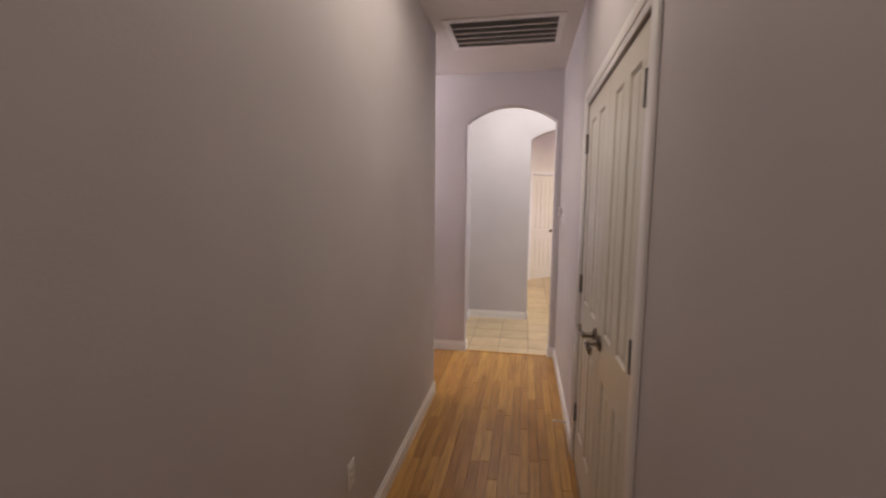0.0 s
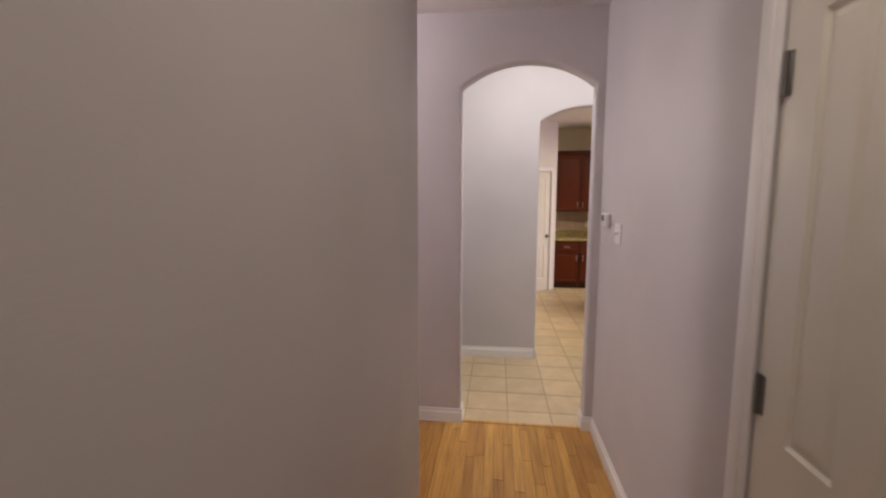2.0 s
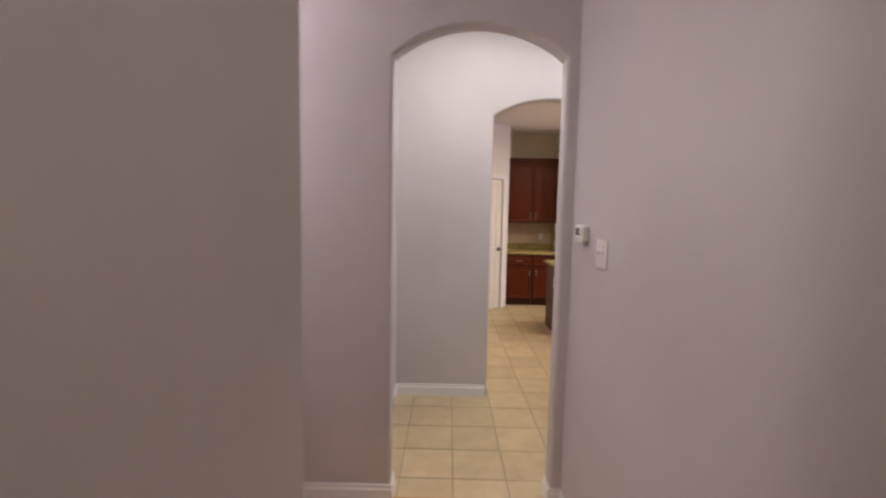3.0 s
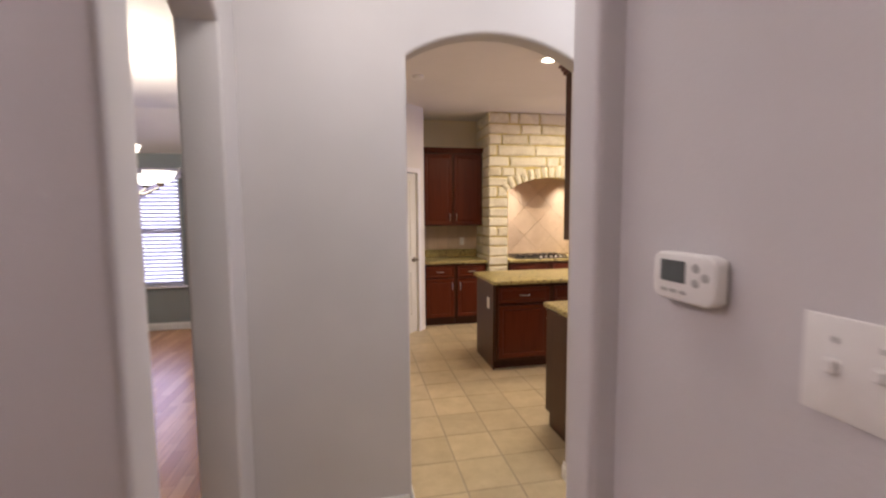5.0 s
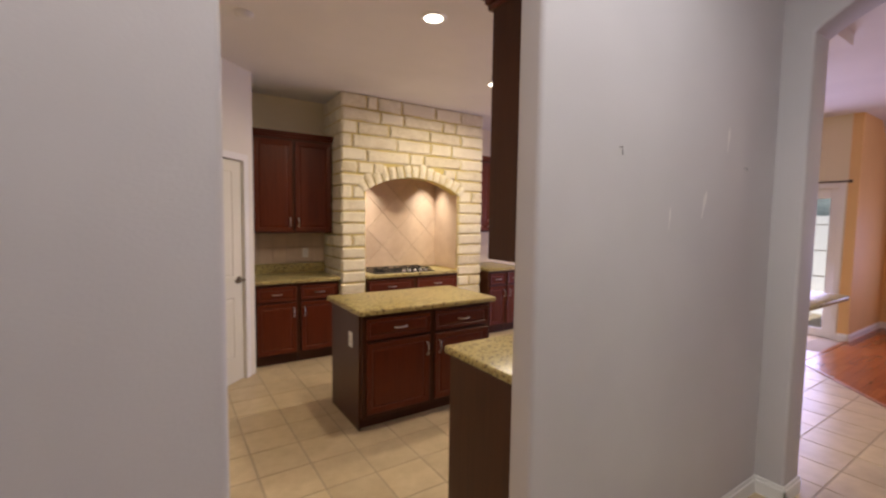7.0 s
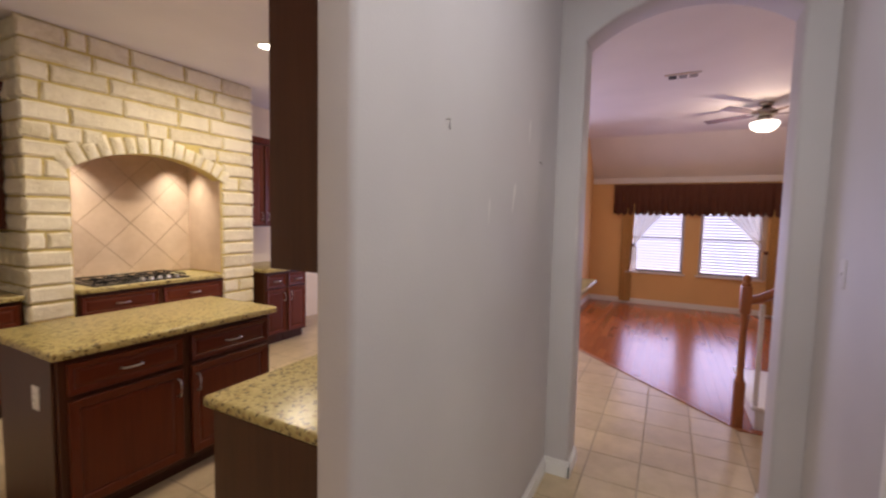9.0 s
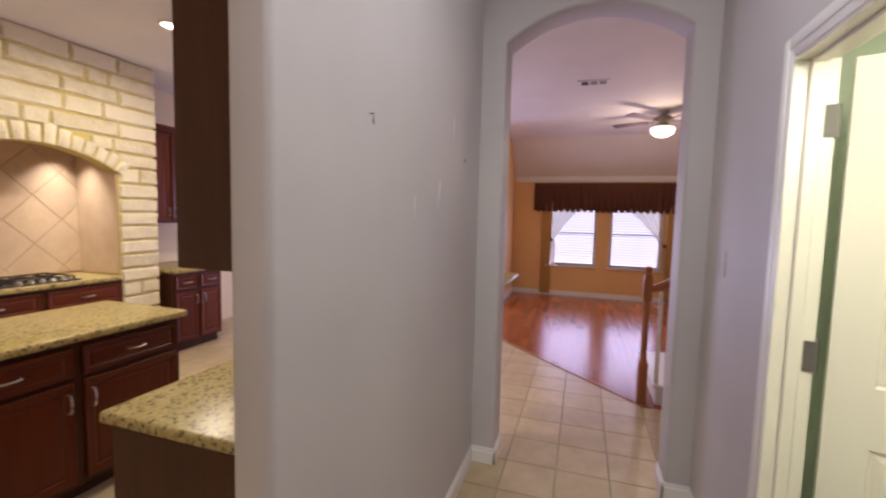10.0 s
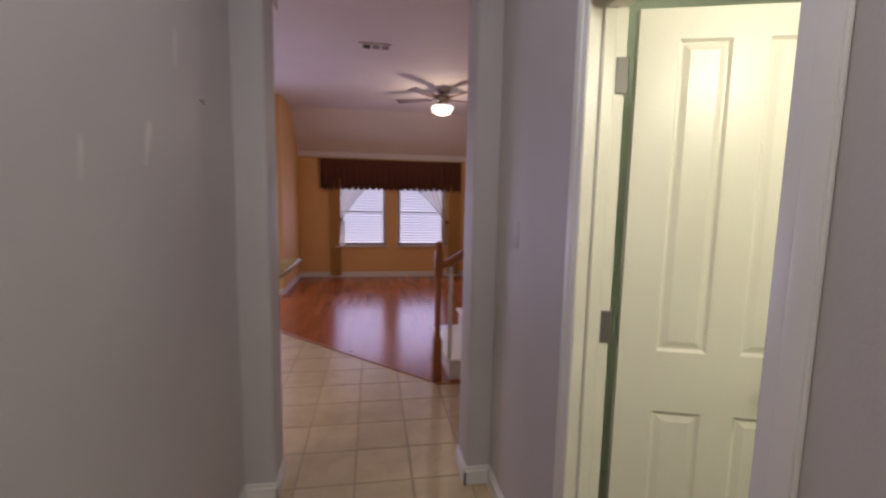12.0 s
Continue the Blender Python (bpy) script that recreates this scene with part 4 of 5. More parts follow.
# ---- living room ----
def window_unit(name, m, w, h, slats, label):
    """Local x along the wall, local -y into the room; sill at z 0."""
    o = thing(name, m, label, "window")
    tagged(o, kind="structure")
    fr = B()
    for a in ((0, w, 0, 0.045), (0, w, h - 0.045, h), (0, w, h * 0.5 - 0.02, h * 0.5 + 0.02)):
        box(fr, a[0], a[1], 0.05, 0.09, a[2], a[3], 0.004, 1)
    for a in ((0, 0.045), (w - 0.045, w)):
        box(fr, a[0], a[1], 0.05, 0.09, 0.045, h - 0.045, 0.004, 1)
    part("window_frame", fr, TRIM, o)
    g = part("pane", box(B(), 0.04, w - 0.04, 0.068, 0.072, 0.04, h - 0.04), GLASS, o)
    g.visible_shadow = False
    part("window_sill", box(B(), -0.04, w + 0.04, -0.05, 0.05, -0.03, 0.0, 0.006), TRIM, o, "white sill")
    part("head_rail", box(B(), 0.008, w - 0.008, -0.01, 0.035, h - 0.045, h - 0.003, 0.004), TRIM, o, "white blind rail")
    step = (h - 0.07) / slats
    sl = box(B(), 0.01, w - 0.01, -0.010, 0.022, -0.0012, 0.0012)
    bmesh.ops.transform(sl, matrix=Matrix.Rotation(radians(-60), 4, "X"), verts=sl.verts[:])
    me = mesh_of("slat", sl, BLIND)
    for k in range(slats):
        s = new("slat", me)
        s.parent = o
        s.location = (0, 0.014, 0.02 + step * (k + 0.5))
    return o


for n_, (a, b_) in enumerate((W1, W2)):
    window_unit("window_%d" % (n_ + 1), pose(9.5, b_, WZ[0], 0, 0, -90), b_ - a, WZ[1] - WZ[0], 24, "white sash window with lowered white blinds, bright with daylight")
window_unit("window_3", pose(DW[0], 9.51, 0.6, 0, 0, 0), DW[1] - DW[0], 1.45, 27, "white sash window with lowered blinds in the slate dining wall")
for bx0, bx1, by0, by1, bz0, bz1 in ((9.75, 9.76, 3.0, 5.8, 0.3, 2.2), (-3.1, -1.5, 9.78, 9.79, 0.3, 2.3)):
    setting("backdrop", box(B(), bx0, bx1, by0, by1, bz0, bz1), OUTSIDE, "bright hazy daylight outside the window", "backdrop")


def folds(bm, x0, x1, z0, z1, depth, waves, thin=0.004, hem=0.0):
    """A pleated sheet hanging in x, facing -y."""
    n = waves * 8
    rows = 5
    for back in (0, 1):
        g = []
        for i in range(n + 1):
            x = x0 + (x1 - x0) * i / n
            d = depth * math.sin(2 * math.pi * waves * i / n) + depth * 0.4 * math.sin(2 * math.pi * waves * 0.37 * i / n + 1)
            g.append([bm.verts.new((x, d * (0.35 + 0.65 * (1 - k / rows)) - thin * back, z0 + (z1 - z0) * k / rows + (hem * math.sin(2 * math.pi * waves * i / n) if k == 0 else 0))) for k in range(rows + 1)])
        for i in range(n):
            for k in range(rows):
                bm.faces.new((g[i][k], g[i + 1][k], g[i + 1][k + 1], g[i][k + 1]))
    return bm


# window dressing, local x from the north corner to the south, local -y into the room
LIVW = pose(9.42, 5.66, 0, 0, 0, -90)
v = thing("curtain_valance", LIVW, "dark brown pleated valance across both windows", "valance")
bm = folds(B(), 0.0, 2.62, 1.66, 2.02, 0.036, 24, 0.004, 0.02)
part("pleated_skirt", bm, VALANCE, v, "", 60)
part("header", box(folds(B(), 0.0, 2.62, 2.0, 2.2, 0.008, 24), -0.004, 2.624, -0.012, 0.075, 2.185, 2.2), VALANCE, v, "smooth shirred header", 60)


def swag(name, x_out, x_in, z_top, z_tie, tie_x, label):
    """A sheer panel gathered from the head to a tie-back at the window's outer edge."""
    s = thing(name, LIVW, label, "curtain", "sheer tie-back curtains")
    bm = B()
    n, rows = 30, 14
    g = []
    for i in range(n + 1):
        u = i / n
        xt = x_out + (x_in - x_out) * u
        col = []
        for k in range(rows + 1):
            w = k / rows
            e = w ** (1.0 + 0.9 * u)
            x = xt + (tie_x + (x_in - x_out) * 0.06 * u - xt) * (w ** (1.8 - 0.5 * u))
            zz = z_top + (z_tie + 0.03 * (1 - u) - z_top) * e
            col.append(bm.verts.new((x, 0.012 * math.sin(u * 40) * (1 - 0.5 * w) + 0.02, zz)))
        g.append(col)
    for i in range(n):
        for k in range(rows):
            bm.faces.new((g[i][k], g[i + 1][k], g[i + 1][k + 1], g[i][k + 1]))
    part("sheer", bm, SHEER, s, "", 60)
    part("tie", lathe(B(), [(0.0, -0.03), (0.03, -0.025), (0.035, 0), (0.03, 0.025), (0.0, 0.03)], (tie_x, 0.015, z_tie), 12), VALANCE, s, "brown tie", 50)
    tail = folds(B(), tie_x - 0.045, tie_x + 0.07 * (1 if x_in > x_out else 0.3), 0.6, z_tie - 0.02, 0.014, 4)
    part("tail", tail, SHEER, s, "", 60)
    return s


swag("sheer_curtain", 0.36, 0.95, 1.72, 1.10, 0.37, "cream sheer curtain tied back at the window edge")
swag("sheer_curtain", 2.36, 1.62, 1.72, 1.06, 2.36, "cream sheer curtain tied back at the window edge")
for cx0, cx1 in ((0.16, 0.36), (2.40, 2.62)):
    d = thing("side_drape", pose(9.455, 5.66, 0, 0, 0, -90), "narrow gold-brown drape hanging to the floor", "curtain", "side drapes")
    part("cloth", folds(B(), cx0, cx1, 0.04, 1.9, 0.018, 4), DRAPE, d, "", 60)


def ceiling_fan():
    f = thing("ceiling_fan", pose(7.21, 3.78, LC), "bronze ceiling fan with five dark blades and a lit glass bowl", "ceiling fan")
    part("canopy", lathe(B(), [(0, 0), (0.075, 0), (0.07, -0.03), (0.03, -0.06), (0, -0.06)]), NICKEL, f, "", 40)
    part("rod", cyl(B(), (0, 0, -0.09), 0.02, 0.02, 0.06), NICKEL, f)
    part("motor", lathe(B(), [(0, -0.06), (0.06, -0.065), (0.11, -0.08), (0.125, -0.11), (0.11, -0.145), (0.06, -0.165), (0, -0.165)]), NICKEL, f, "", 40)
    for k in range(5):
        bm = B()
        box(bm, 0.18, 0.66, -0.062, 0.062, -0.004, 0.004, 0.003, 1)
        for vv in bm.verts:
            if vv.co.x < 0.3:
                vv.co.y *= 0.75
        box(bm, 0.1, 0.22, -0.018, 0.018, -0.008, 0.0)
        bmesh.ops.transform(bm, matrix=Matrix.Translation((0, 0, -0.125)) @ Matrix.Rotation(radians(72 * k - 8), 4, "Z") @ Matrix.Rotation(radians(9), 4, "X"), verts=bm.verts[:])
        part("blade", bm, BLADE, f, "dark wood blade")
    part("light_fitter", lathe(B(), [(0.0, -0.165), (0.07, -0.165), (0.08, -0.2), (0.13, -0.22)]), NICKEL, f, "", 40)
    part("glass_bowl", lathe(B(), [(0.14, -0.22), (0.152, -0.24), (0.13, -0.29), (0.075, -0.325), (0.0, -0.335)]), SHADEGLASS, f, "lit frosted glass bowl", 60)
    part("pull_chain", cyl(B(), (0.05, 0, -0.45), 0.002, 0.002, 0.15, "z", 6), NICKEL, f)


ceiling_fan()


def supply_vent():
    v = thing("ceiling_register", pose(5.72, 4.69, LC, 0, 0, 0), "small white supply register in the living room ceiling", "ceiling vent")
    part("frame", box(B(), -0.08, 0.08, -0.16, 0.16, -0.01, 0, 0.003), CEIL, v)
    # slots drawn as dark slabs rather than open gaps
    for k in range(3):
        part("shaded_slot", box(B(), -0.055, 0.055, -0.13 + 0.09 * k, -0.06 + 0.09 * k, -0.0125, -0.0095), VOID if k == 2 else SLOTSHADE, v)


supply_vent()


def patio_door():
    o = thing("window_4", pose(8.06, 7.9, 0, 0, 0, -90), "white glazed patio door with blinds between slim bars", "patio door")
    tagged(o, kind="structure")
    w, h = 1.66, 2.02
    fr = B()
    for a in ((0, 0.09), (0.79, 0.87), (1.57, 1.66)):
        box(fr, a[0], a[1], -0.04, 0.03, 0, h, 0.005, 1)
    for a in ((0, 0.12), (h - 0.13, h)):
        box(fr, 0.09, 0.79, -0.035, 0.025, a[0], a[1], 0.005, 1)
        box(fr, 0.87, 1.57, -0.035, 0.025, a[0], a[1], 0.005, 1)
    part("door_frame", fr, TRIM, o)
    for x in (0.09, 0.87):
        g = part("pane", box(B(), x, x + 0.7, -0.004, 0.004, 0.12, h - 0.13), GLASS, o)
        g.visible_shadow = False
        for k in range(1, 5):
            part("glazing_bar", box(B(), x, x + 0.7, -0.01, 0.01, 0.12 + 0.354 * k - 0.008, 0.12 + 0.354 * k + 0.008), BUTTON, o)
    cs = B()
    for a in ((-0.07, 0.0, 0, h + 0.07), (w, w + 0.07, 0, h + 0.07), (0, w, h, h + 0.07)):
        box(cs, a[0], a[1], -0.078, -0.06, a[2], a[3], 0.004)
    part("casing", cs, TRIM, o)


patio_door()
rod = thing("curtain_rod", pose(7.92, 6.12, 2.10), "thin dark metal curtain rod above the patio door", "curtain rod")
part("rod", cyl(B(), (0, 0, 0), 0.011, 0.011, 2.0, "y", 10), BRONZE, rod)
part("finial", lathe(B(), [(0, -0.025), (0.02, -0.01), (0.02, 0.01), (0, 0.025)], (0, 0, 0), 12), BRONZE, rod, "", 50)
for y in (0.15, 1.8):
    part("bracket", box(B(), -0.01, 0.08, y - 0.008, y + 0.008, -0.008, 0.008), BRONZE, rod)
# hazy garden beyond the patio door; haze is put into the trees' pale colour
setting("backdrop_garden", box(B(), 14.0, 14.05, 5.0, 16.0, 1.75, 3.6), plain("hazed_trees", (0.42, 0.50, 0.50), 0.9, 0, 0.6, 3), "trees beyond the patio, paled with haze", "backdrop")
slab("patio", 8.2, 14.0, 5.2, 12.0, -0.2, -0.05, plain("patio_concrete", (0.74, 0.72, 0.70), 0.8), "pale concrete patio", "pavement")
setting("garden_fence", box(B(), 13.6, 13.65, 5.0, 16.0, -0.1, 1.75), plain("pale_fence", (0.84, 0.82, 0.80), 0.8), "pale garden fence", "fence")


# stairs
def stairs():
    s = thing("staircase", pose(0, 0, 0), "white painted stairs beside the living room", "stairs")
    x0, x1 = 4.62, 5.60
    for k in range(12):
        y = 4.09 - 0.27 * k
        part("riser", box(B(), x0, x1, y - 0.29, y, 0.18 * k, 0.18 * (k + 1) - 0.03), TRIM, s)
        part("tread", box(B(), x0 - 0.03, x1, y - 0.28, y + 0.03, 0.18 * (k + 1) - 0.03, 0.18 * (k + 1), 0.01, 3), TRIM, s, "", 40)
    n = B()
    box(n, -0.05, 0.05, -0.05, 0.05, 0, 0.36, 0.006)
    lathe(n, [(0.0, 0.35), (0.048, 0.36), (0.036, 0.39), (0.034, 0.42), (0.037, 0.55), (0.032, 0.78), (0.04, 0.82), (0.03, 0.85), (0.05, 0.88)], n=20)
    box(n, -0.048, 0.048, -0.048, 0.048, 0.87, 1.07, 0.006)
    lathe(n, [(0.04, 1.07), (0.045, 1.085), (0.03, 1.10), (0.042, 1.125), (0.03, 1.15), (0, 1.155)], n=20)
    bmesh.ops.transform(n, matrix=Matrix.Translation((4.605, 4.20, 0)) @ Matrix.Diagonal((0.7, 0.7, 1, 1)), verts=n.verts[:])
    part("newel_post", n, NEWELWOOD, s, "stained oak newel post", 40)
    rail = B()
    tube(rail, [(4.605, 4.18, 0.965), (4.61, 4.11, 0.985), (4.625, 4.03, 1.03), (4.64, 1.4, 2.756)], 0.032, 10)
    part("handrail", rail, NEWELWOOD, s, "stained oak handrail", 50)
    for k in range(11):
        for o in (0.05, 0.185):
            y = 4.09 - 0.27 * k - o + 0.05
            z = 0.18 * (k + 1)
            top = 1.0 + (4.0 - y) * 0.656
            part("baluster", box(B(), 4.625, 4.655, y - 0.015, y + 0.015, z - 0.01, top, 0.004, 1), TRIM, s, "white baluster")


stairs()


# ---- dining room ----
def chandelier():
    c = thing("chandelier", pose(-1.41, 6.77, HC), "brushed nickel two-tier chandelier with lit glass bowls", "chandelier")
    part("canopy", lathe(B(), [(0, 0), (0.07, 0), (0.065, -0.02), (0.02, -0.035), (0, -0.035)]), NICKEL, c, "", 40)
    part("rod", cyl(B(), (0, 0, -0.62), 0.008, 0.008, 0.6), NICKEL, c)
    part("column", lathe(B(), [(0, -0.56), (0.03, -0.57), (0.045, -0.6), (0.02, -0.64), (0.035, -0.7), (0.05, -0.76), (0.02, -0.84), (0.05, -0.97), (0.03, -1.03), (0.012, -1.06), (0, -1.09)]), NICKEL, c, "", 50)
    shade = [(0.024, 0.0), (0.058, 0.01), (0.088, 0.036), (0.104, 0.078), (0.113, 0.083)]
    for n, rad, z, off in ((3, 0.125, -0.77, 15), (6, 0.35, -0.96, 8)):
        for k in range(n):
            a = radians(360 * k / n + off)
            x, y = rad * math.cos(a), rad * math.sin(a)
            arm = part("arm", tube(B(), [(0.02 * math.cos(a), 0.02 * math.sin(a), z + 0.02), (x * 0.35, y * 0.35, z - 0.08), (x * 0.7, y * 0.7, z - 0.085), (x * 0.95, y * 0.95, z - 0.04), (x, y, z)], 0.009, 8), NICKEL, c, "", 50)
            part("glass_bowl", lathe(B(), shade, (x, y, z), 24), SHADEGLASS, arm, "lit alabaster glass bowl", 60)
            part("cup", lathe(B(), [(0, -0.03), (0.018, -0.02), (0.03, 0.0), (0.0, 0.002)], (x, y, z), 14), NICKEL, arm, "", 40)


chandelier()
DINW = pose(-2.82, 9.44, 0)
sw = thing("window_scarf", DINW, "lilac white sheer scarf draped beside the dining window", "curtain")
bm = B()
g = []
for i in range(21):
    u = i / 20
    g.append([bm.verts.new((-0.26 + 1.22 * u + 0.06 * w * (1 - u), 0.02 * math.sin(u * 34) * (0.4 + w) - 0.02, 2.14 - (0.84 * (1 - u) ** 1.25 + 0.12) * w)) for w in [k / 8 for k in range(9)]])
for i in range(20):
    for k in range(8):
        bm.faces.new((g[i][k], g[i + 1][k], g[i + 1][k + 1], g[i][k + 1]))
for hx in (-0.24, 0.94):
    part("holder", box(B(), hx - 0.012, hx + 0.012, -0.03, 0.07, 2.10, 2.15, 0.004), TRIM, sw, "white scarf holder")
part("scarf", bm, sheer_mat("lilac_sheer", (0.80, 0.75, 0.92), 0.92), sw, "", 60)


# ---- floors, piece by piece ----
def tiles():
    px, p, g = 0.307, 0.3025, 0.005
    ox, oy = 0.324, 4.81
    floor = setting("floor_tiled", box(box(B(), -0.31, 8.0, YA + 0.012, 9.45, -0.010, -0.003), 3.53, 4.54, 3.4, YA + 0.012, -0.010, -0.003), GROUT, "beige ceramic tile floor with darker grout", "floor")
    made = {}
    cells = []
    for i in range(-2, 26):
        for k in range(-5, 16):
            x0, y0 = ox + i * px, oy + k * p
            a = [max(x0 + g / 2, -0.14), min(x0 + px - g / 2, 8.0), max(y0 + g / 2, 3.41 if x0 + px > 3.6 else YA + 0.02), min(y0 + p - g / 2, 9.45)]
            if a[1] - a[0] < 0.02 or a[3] - a[2] < 0.02:
                continue
            cx, cy = (a[0] + a[1]) / 2, (a[2] + a[3]) / 2
            # under the living room boards, and south of the corridor, there are no tiles
            if cx > 3.3 and cy - cx < -0.9 and cy < 6.3:
                continue
            if cy < YA + 0.1 and cx > 3.53 - px / 2:
                a[0], a[1] = max(a[0], 3.535), min(a[1], 4.54)
                if a[1] - a[0] < 0.02:
                    continue
            elif 0.9 < cx < 3.4:
                a[2] = max(a[2], YA + T - 0.012)
                if a[3] - a[2] < 0.02:
                    continue
            if cy > 8.95 and cx < 4.1:
                continue
            cells.append((abs(cx - 1.9) * 0.7 + abs(cy - 5.2), a))
    cells.sort(key=lambda c: c[0])
    rest_v, rest_f = [], []

    def shape(w, d):
        bm = B()
        b = 0.003
        lo = [bm.verts.new((x, y, -0.006)) for x, y in ((0, 0), (w, 0), (w, d), (0, d))]
        hi = [bm.verts.new((x, y, 0.0)) for x, y in ((b, b), (w - b, b), (w - b, d - b), (b, d - b))]
        bm.faces.new(hi)
        for q in range(4):
            bm.faces.new((lo[q], lo[(q + 1) % 4], hi[(q + 1) % 4], hi[q]))
        return mesh_of("tile", bm, TILE)

    for n, (_, a) in enumerate(cells):
        w, d = round(a[1] - a[0], 4), round(a[3] - a[2], 4)
        if n < 300:
            if (w, d) not in made:
                made[(w, d)] = shape(w, d)
            t = new("tile", made[(w, d)])
            t.parent = floor
            t.location = (a[0], a[2], 0)
        else:
            s = len(rest_v)
            rest_v += [(a[0], a[2], 0), (a[1], a[2], 0), (a[1], a[3], 0), (a[0], a[3], 0)]
            rest_f.append((s, s + 1, s + 2, s + 3))
    if rest_v:
        me = bpy.data.meshes.new("tile_field")
        me.from_pydata(rest_v, [], rest_f)
        me.materials.append(TILE)
        r = new("tile_field", me)
        r.parent = floor
        tagged(r, "far beige floor tiles", kind="stuff")


tiles()


def boards(name, axis, x0, x1, y0, y1, z, w, material, keep, seed, label, as_parts):
    """Strip flooring of random lengths; keep(x, y) says where there are boards."""
    floor = setting(name, box(B(), x0, x1, y0, y1, z - 0.012, z - 0.004) if keep is None else box(B(), x0, x1, y0, y1, z - 0.02, z - 0.018), GAPDARK, label, "floor")
    r = random.Random(seed)
    vs, fs = [], []
    a0, a1, c0, c1 = (x0, x1, y0, y1) if axis == "x" else (y0, y1, x0, x1)
    c = c0
    made = {}
    while c < c1 - 0.005:
        cw = min(w, c1 - c)
        a = a0 - r.uniform(0, 0.6)
        while a < a1:
            e = a + r.choice((0.35, 0.5, 0.65, 0.8, 0.95))
            p, q = max(a, a0), min(e, a1)
            a = e
            if q - p < 0.02:
                continue
            quad = (p + 0.0006, q - 0.0006, c + 0.0005, c + cw - 0.0005)
            bx = quad if axis == "x" else (quad[2], quad[3], quad[0], quad[1])
            if keep is not None and not keep((bx[0] + bx[1]) / 2, (bx[2] + bx[3]) / 2):
                continue
            if as_parts:
                key = (round(bx[1] - bx[0], 4), round(bx[3] - bx[2], 4))
                if key not in made:
                    bm = B()
                    lo = [bm.verts.new((x, y, -0.004)) for x, y in ((0, 0), (key[0], 0), key, (0, key[1]))]
                    b = 0.0008
                    hi = [bm.verts.new((x, y, 0)) for x, y in ((b, b), (key[0] - b, b), (key[0] - b, key[1] - b), (b, key[1] - b))]
                    bm.faces.new(hi)
                    for k in range(4):
                        bm.faces.new((lo[k], lo[(k + 1) % 4], hi[(k + 1) % 4], hi[k]))
                    made[key] = mesh_of("floorboard", bm, material)
                t = new("floorboard", made[key])
                t.parent = floor
                t.location = (bx[0], bx[2], z)
            else:
                s = len(vs)
                vs += [(bx[0], bx[2], z), (bx[1], bx[2], z), (bx[1], bx[3], z), (bx[0], bx[3], z)]
                fs.append((s, s + 1, s + 2, s + 3))
        c += w
    if vs:
        me = bpy.data.meshes.new("floorboards")
        me.from_pydata(vs, [], fs)
        me.materials.append(material)
        t = new("floorboards", me)
        t.parent = floor
        tagged(t, label, kind="stuff")
    return floor


boards("floor_hall", "y", XL, XR, -0.6, YA + 0.012, 0.0, 0.0571, OAK, None, 3, "honey oak strip floor in the hall", True)
boards("floor_hall_south", "y", XL, XR, -2.2, -0.6, 0.0, 0.0571, DINOAK, None, 4, "honey oak strip floor behind", False)
boards("floor_foyer", "y", -3.6, XL, 2.96, YA, 0.0, 0.0571, OAK, None, 5, "honey oak strip floor in the foyer", False)
boards("floor_dining", "y", -4.6, -0.14, YA + T, 9.51, 0.0, 0.08, DINOAK, None, 6, "warm oak strip floor in the dining room", False)
slab("floor_bath", 1.0, 3.42, 1.8, YA + 0.012, -0.01, 0.0, plain("bath_vinyl", (0.5, 0.45, 0.36), 0.5), "beige bathroom floor", "floor")
setting("trim_threshold", box(B(), -0.010, 0.828, YA + 0.002, YA + 0.03, -0.004, 0.006, 0.003), OAK, "narrow oak threshold strip", "trim")


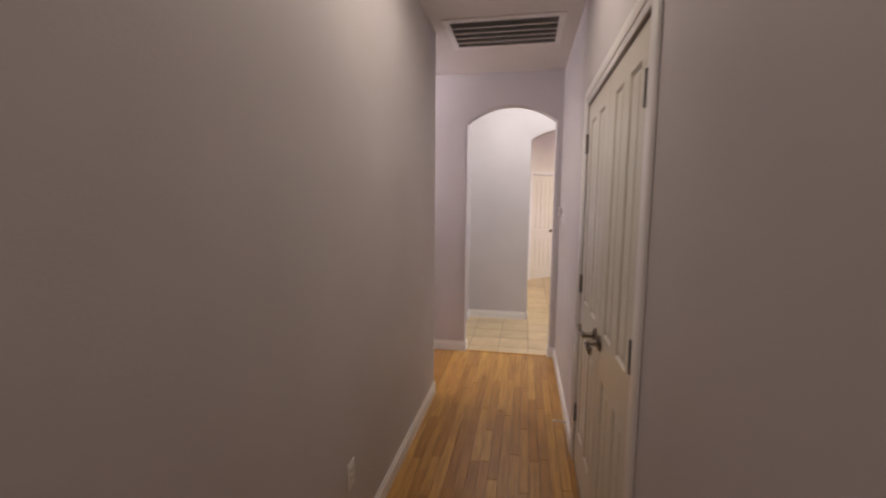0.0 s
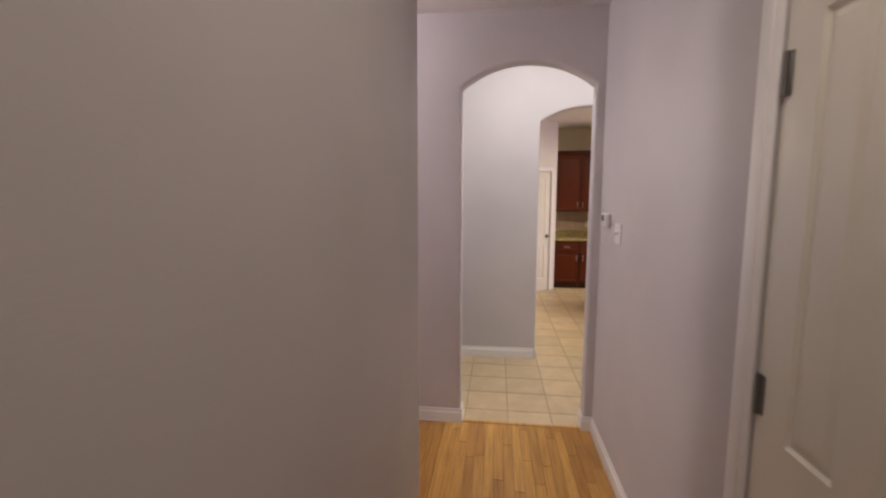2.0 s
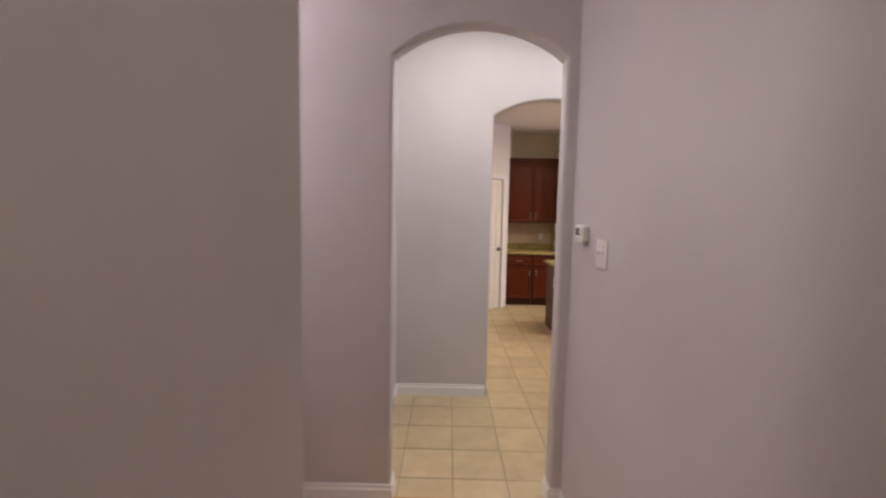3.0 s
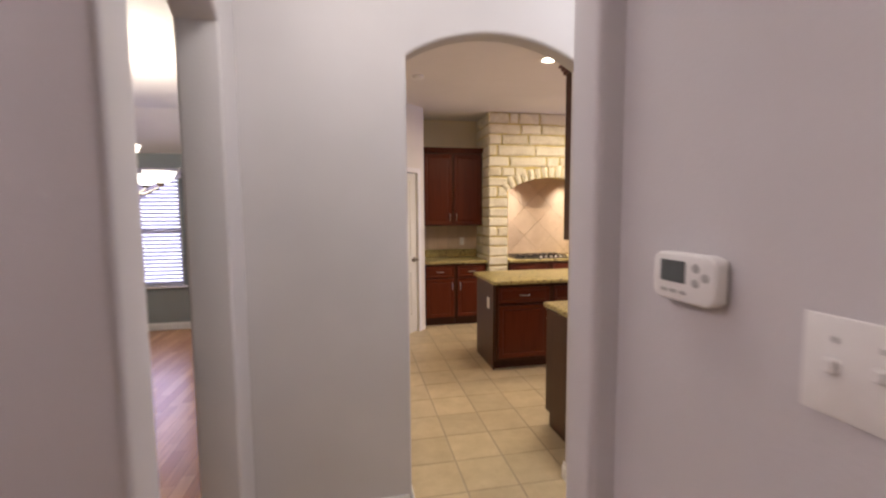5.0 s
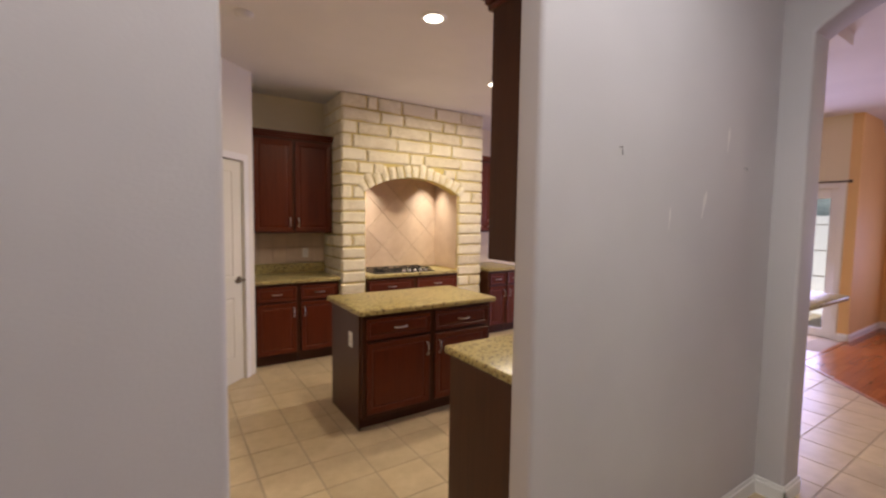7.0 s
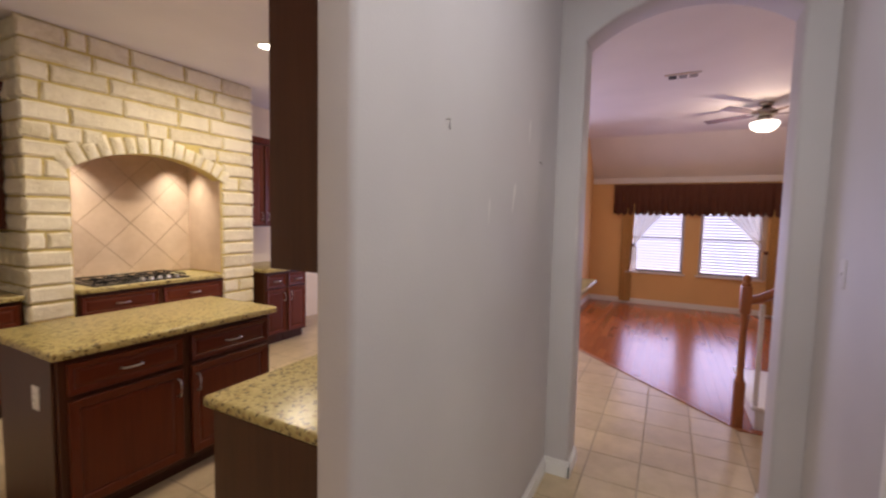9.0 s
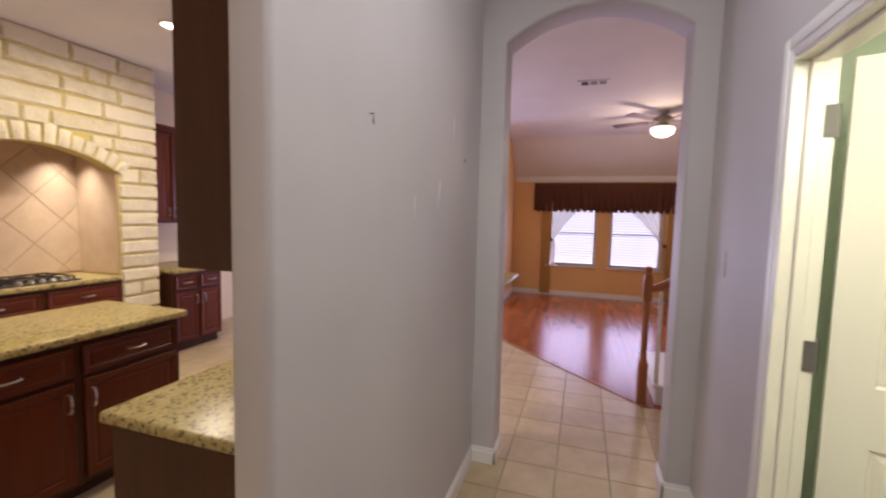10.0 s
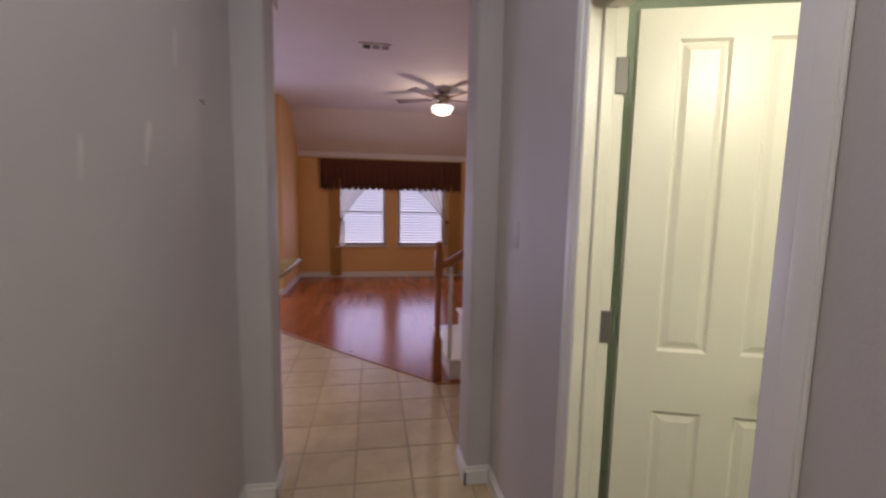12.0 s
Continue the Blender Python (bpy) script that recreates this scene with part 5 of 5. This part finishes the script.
def living_floor():
    """Boards laid to a 45 degree edge against the tiles."""
    floor = setting("floor_living", box(box(B(), 3.53, 9.5, 0.5, 3.4, -0.011, -0.002), 4.54, 9.5, 3.4, 4.2, -0.011, -0.002), GAPDARK, "reddish glossy oak floor in the living room", "floor")
    r = random.Random(11)
    vs, fs = [], []
    w, y = 0.08, 0.5
    edge = lambda yy: max(3.53, yy + 0.375) if yy > 4.16 else 4.54 if yy > 3.4 else 3.53
    while y < 6.05 - 0.005:
        y1 = min(y + w, 6.05)
        a = 3.5 - r.uniform(0, 1)
        while a < 9.5:
            e = a + r.choice((0.6, 0.8, 1.0, 1.3))
            l0, l1, h = max(a, edge(y)), max(a, edge(y1)), min(e, 9.5)
            a = e
            if h - max(l0, l1) < 0.03:
                continue
            quad = [(l0, y + 0.0005), (h - 0.0006, y + 0.0005), (h - 0.0006, y1 - 0.0005), (l1, y1 - 0.0005)]
            if y > 3.0:
                one = bpy.data.meshes.new("floorboard")
                one.from_pydata([(px - l0, py - y, z) for z in (-0.008, 0.0) for px, py in quad], [], [(4, 5, 6, 7), (0, 1, 5, 4), (1, 2, 6, 5), (2, 3, 7, 6), (3, 0, 4, 7), (3, 2, 1, 0)])
                one.materials.append(LIVOAK)
                t = new("floorboard", one)
                t.parent = floor
                t.location = (l0, y, 0.004)
                continue
            s = len(vs)
            vs += [(px, py, 0.004) for px, py in quad]
            fs.append((s, s + 1, s + 2, s + 3))
        y = y1
    me = bpy.data.meshes.new("floorboards")
    me.from_pydata(vs, [], fs)
    me.materials.append(LIVOAK)
    t = new("floorboards", me)
    t.parent = floor
    tagged(t, "reddish glossy oak boards", kind="stuff")
    strip = B()
    box(strip, -0.02, 2.68, -0.02, 0.02, 0.0, 0.009, 0.004)
    ob = setting("trim_floor_edge", strip, NEWELWOOD, "dark oak edging between tile and boards", "trim")
    ob.matrix_world = pose(4.555, 4.18, 0, 0, 0, 45)
    setting("trim_floor_edge_north", box(B(), 6.42, 8.0, 6.05, 6.085, 0.0, 0.009, 0.004), NEWELWOOD, "dark oak edging between tile and boards", "trim")


living_floor()
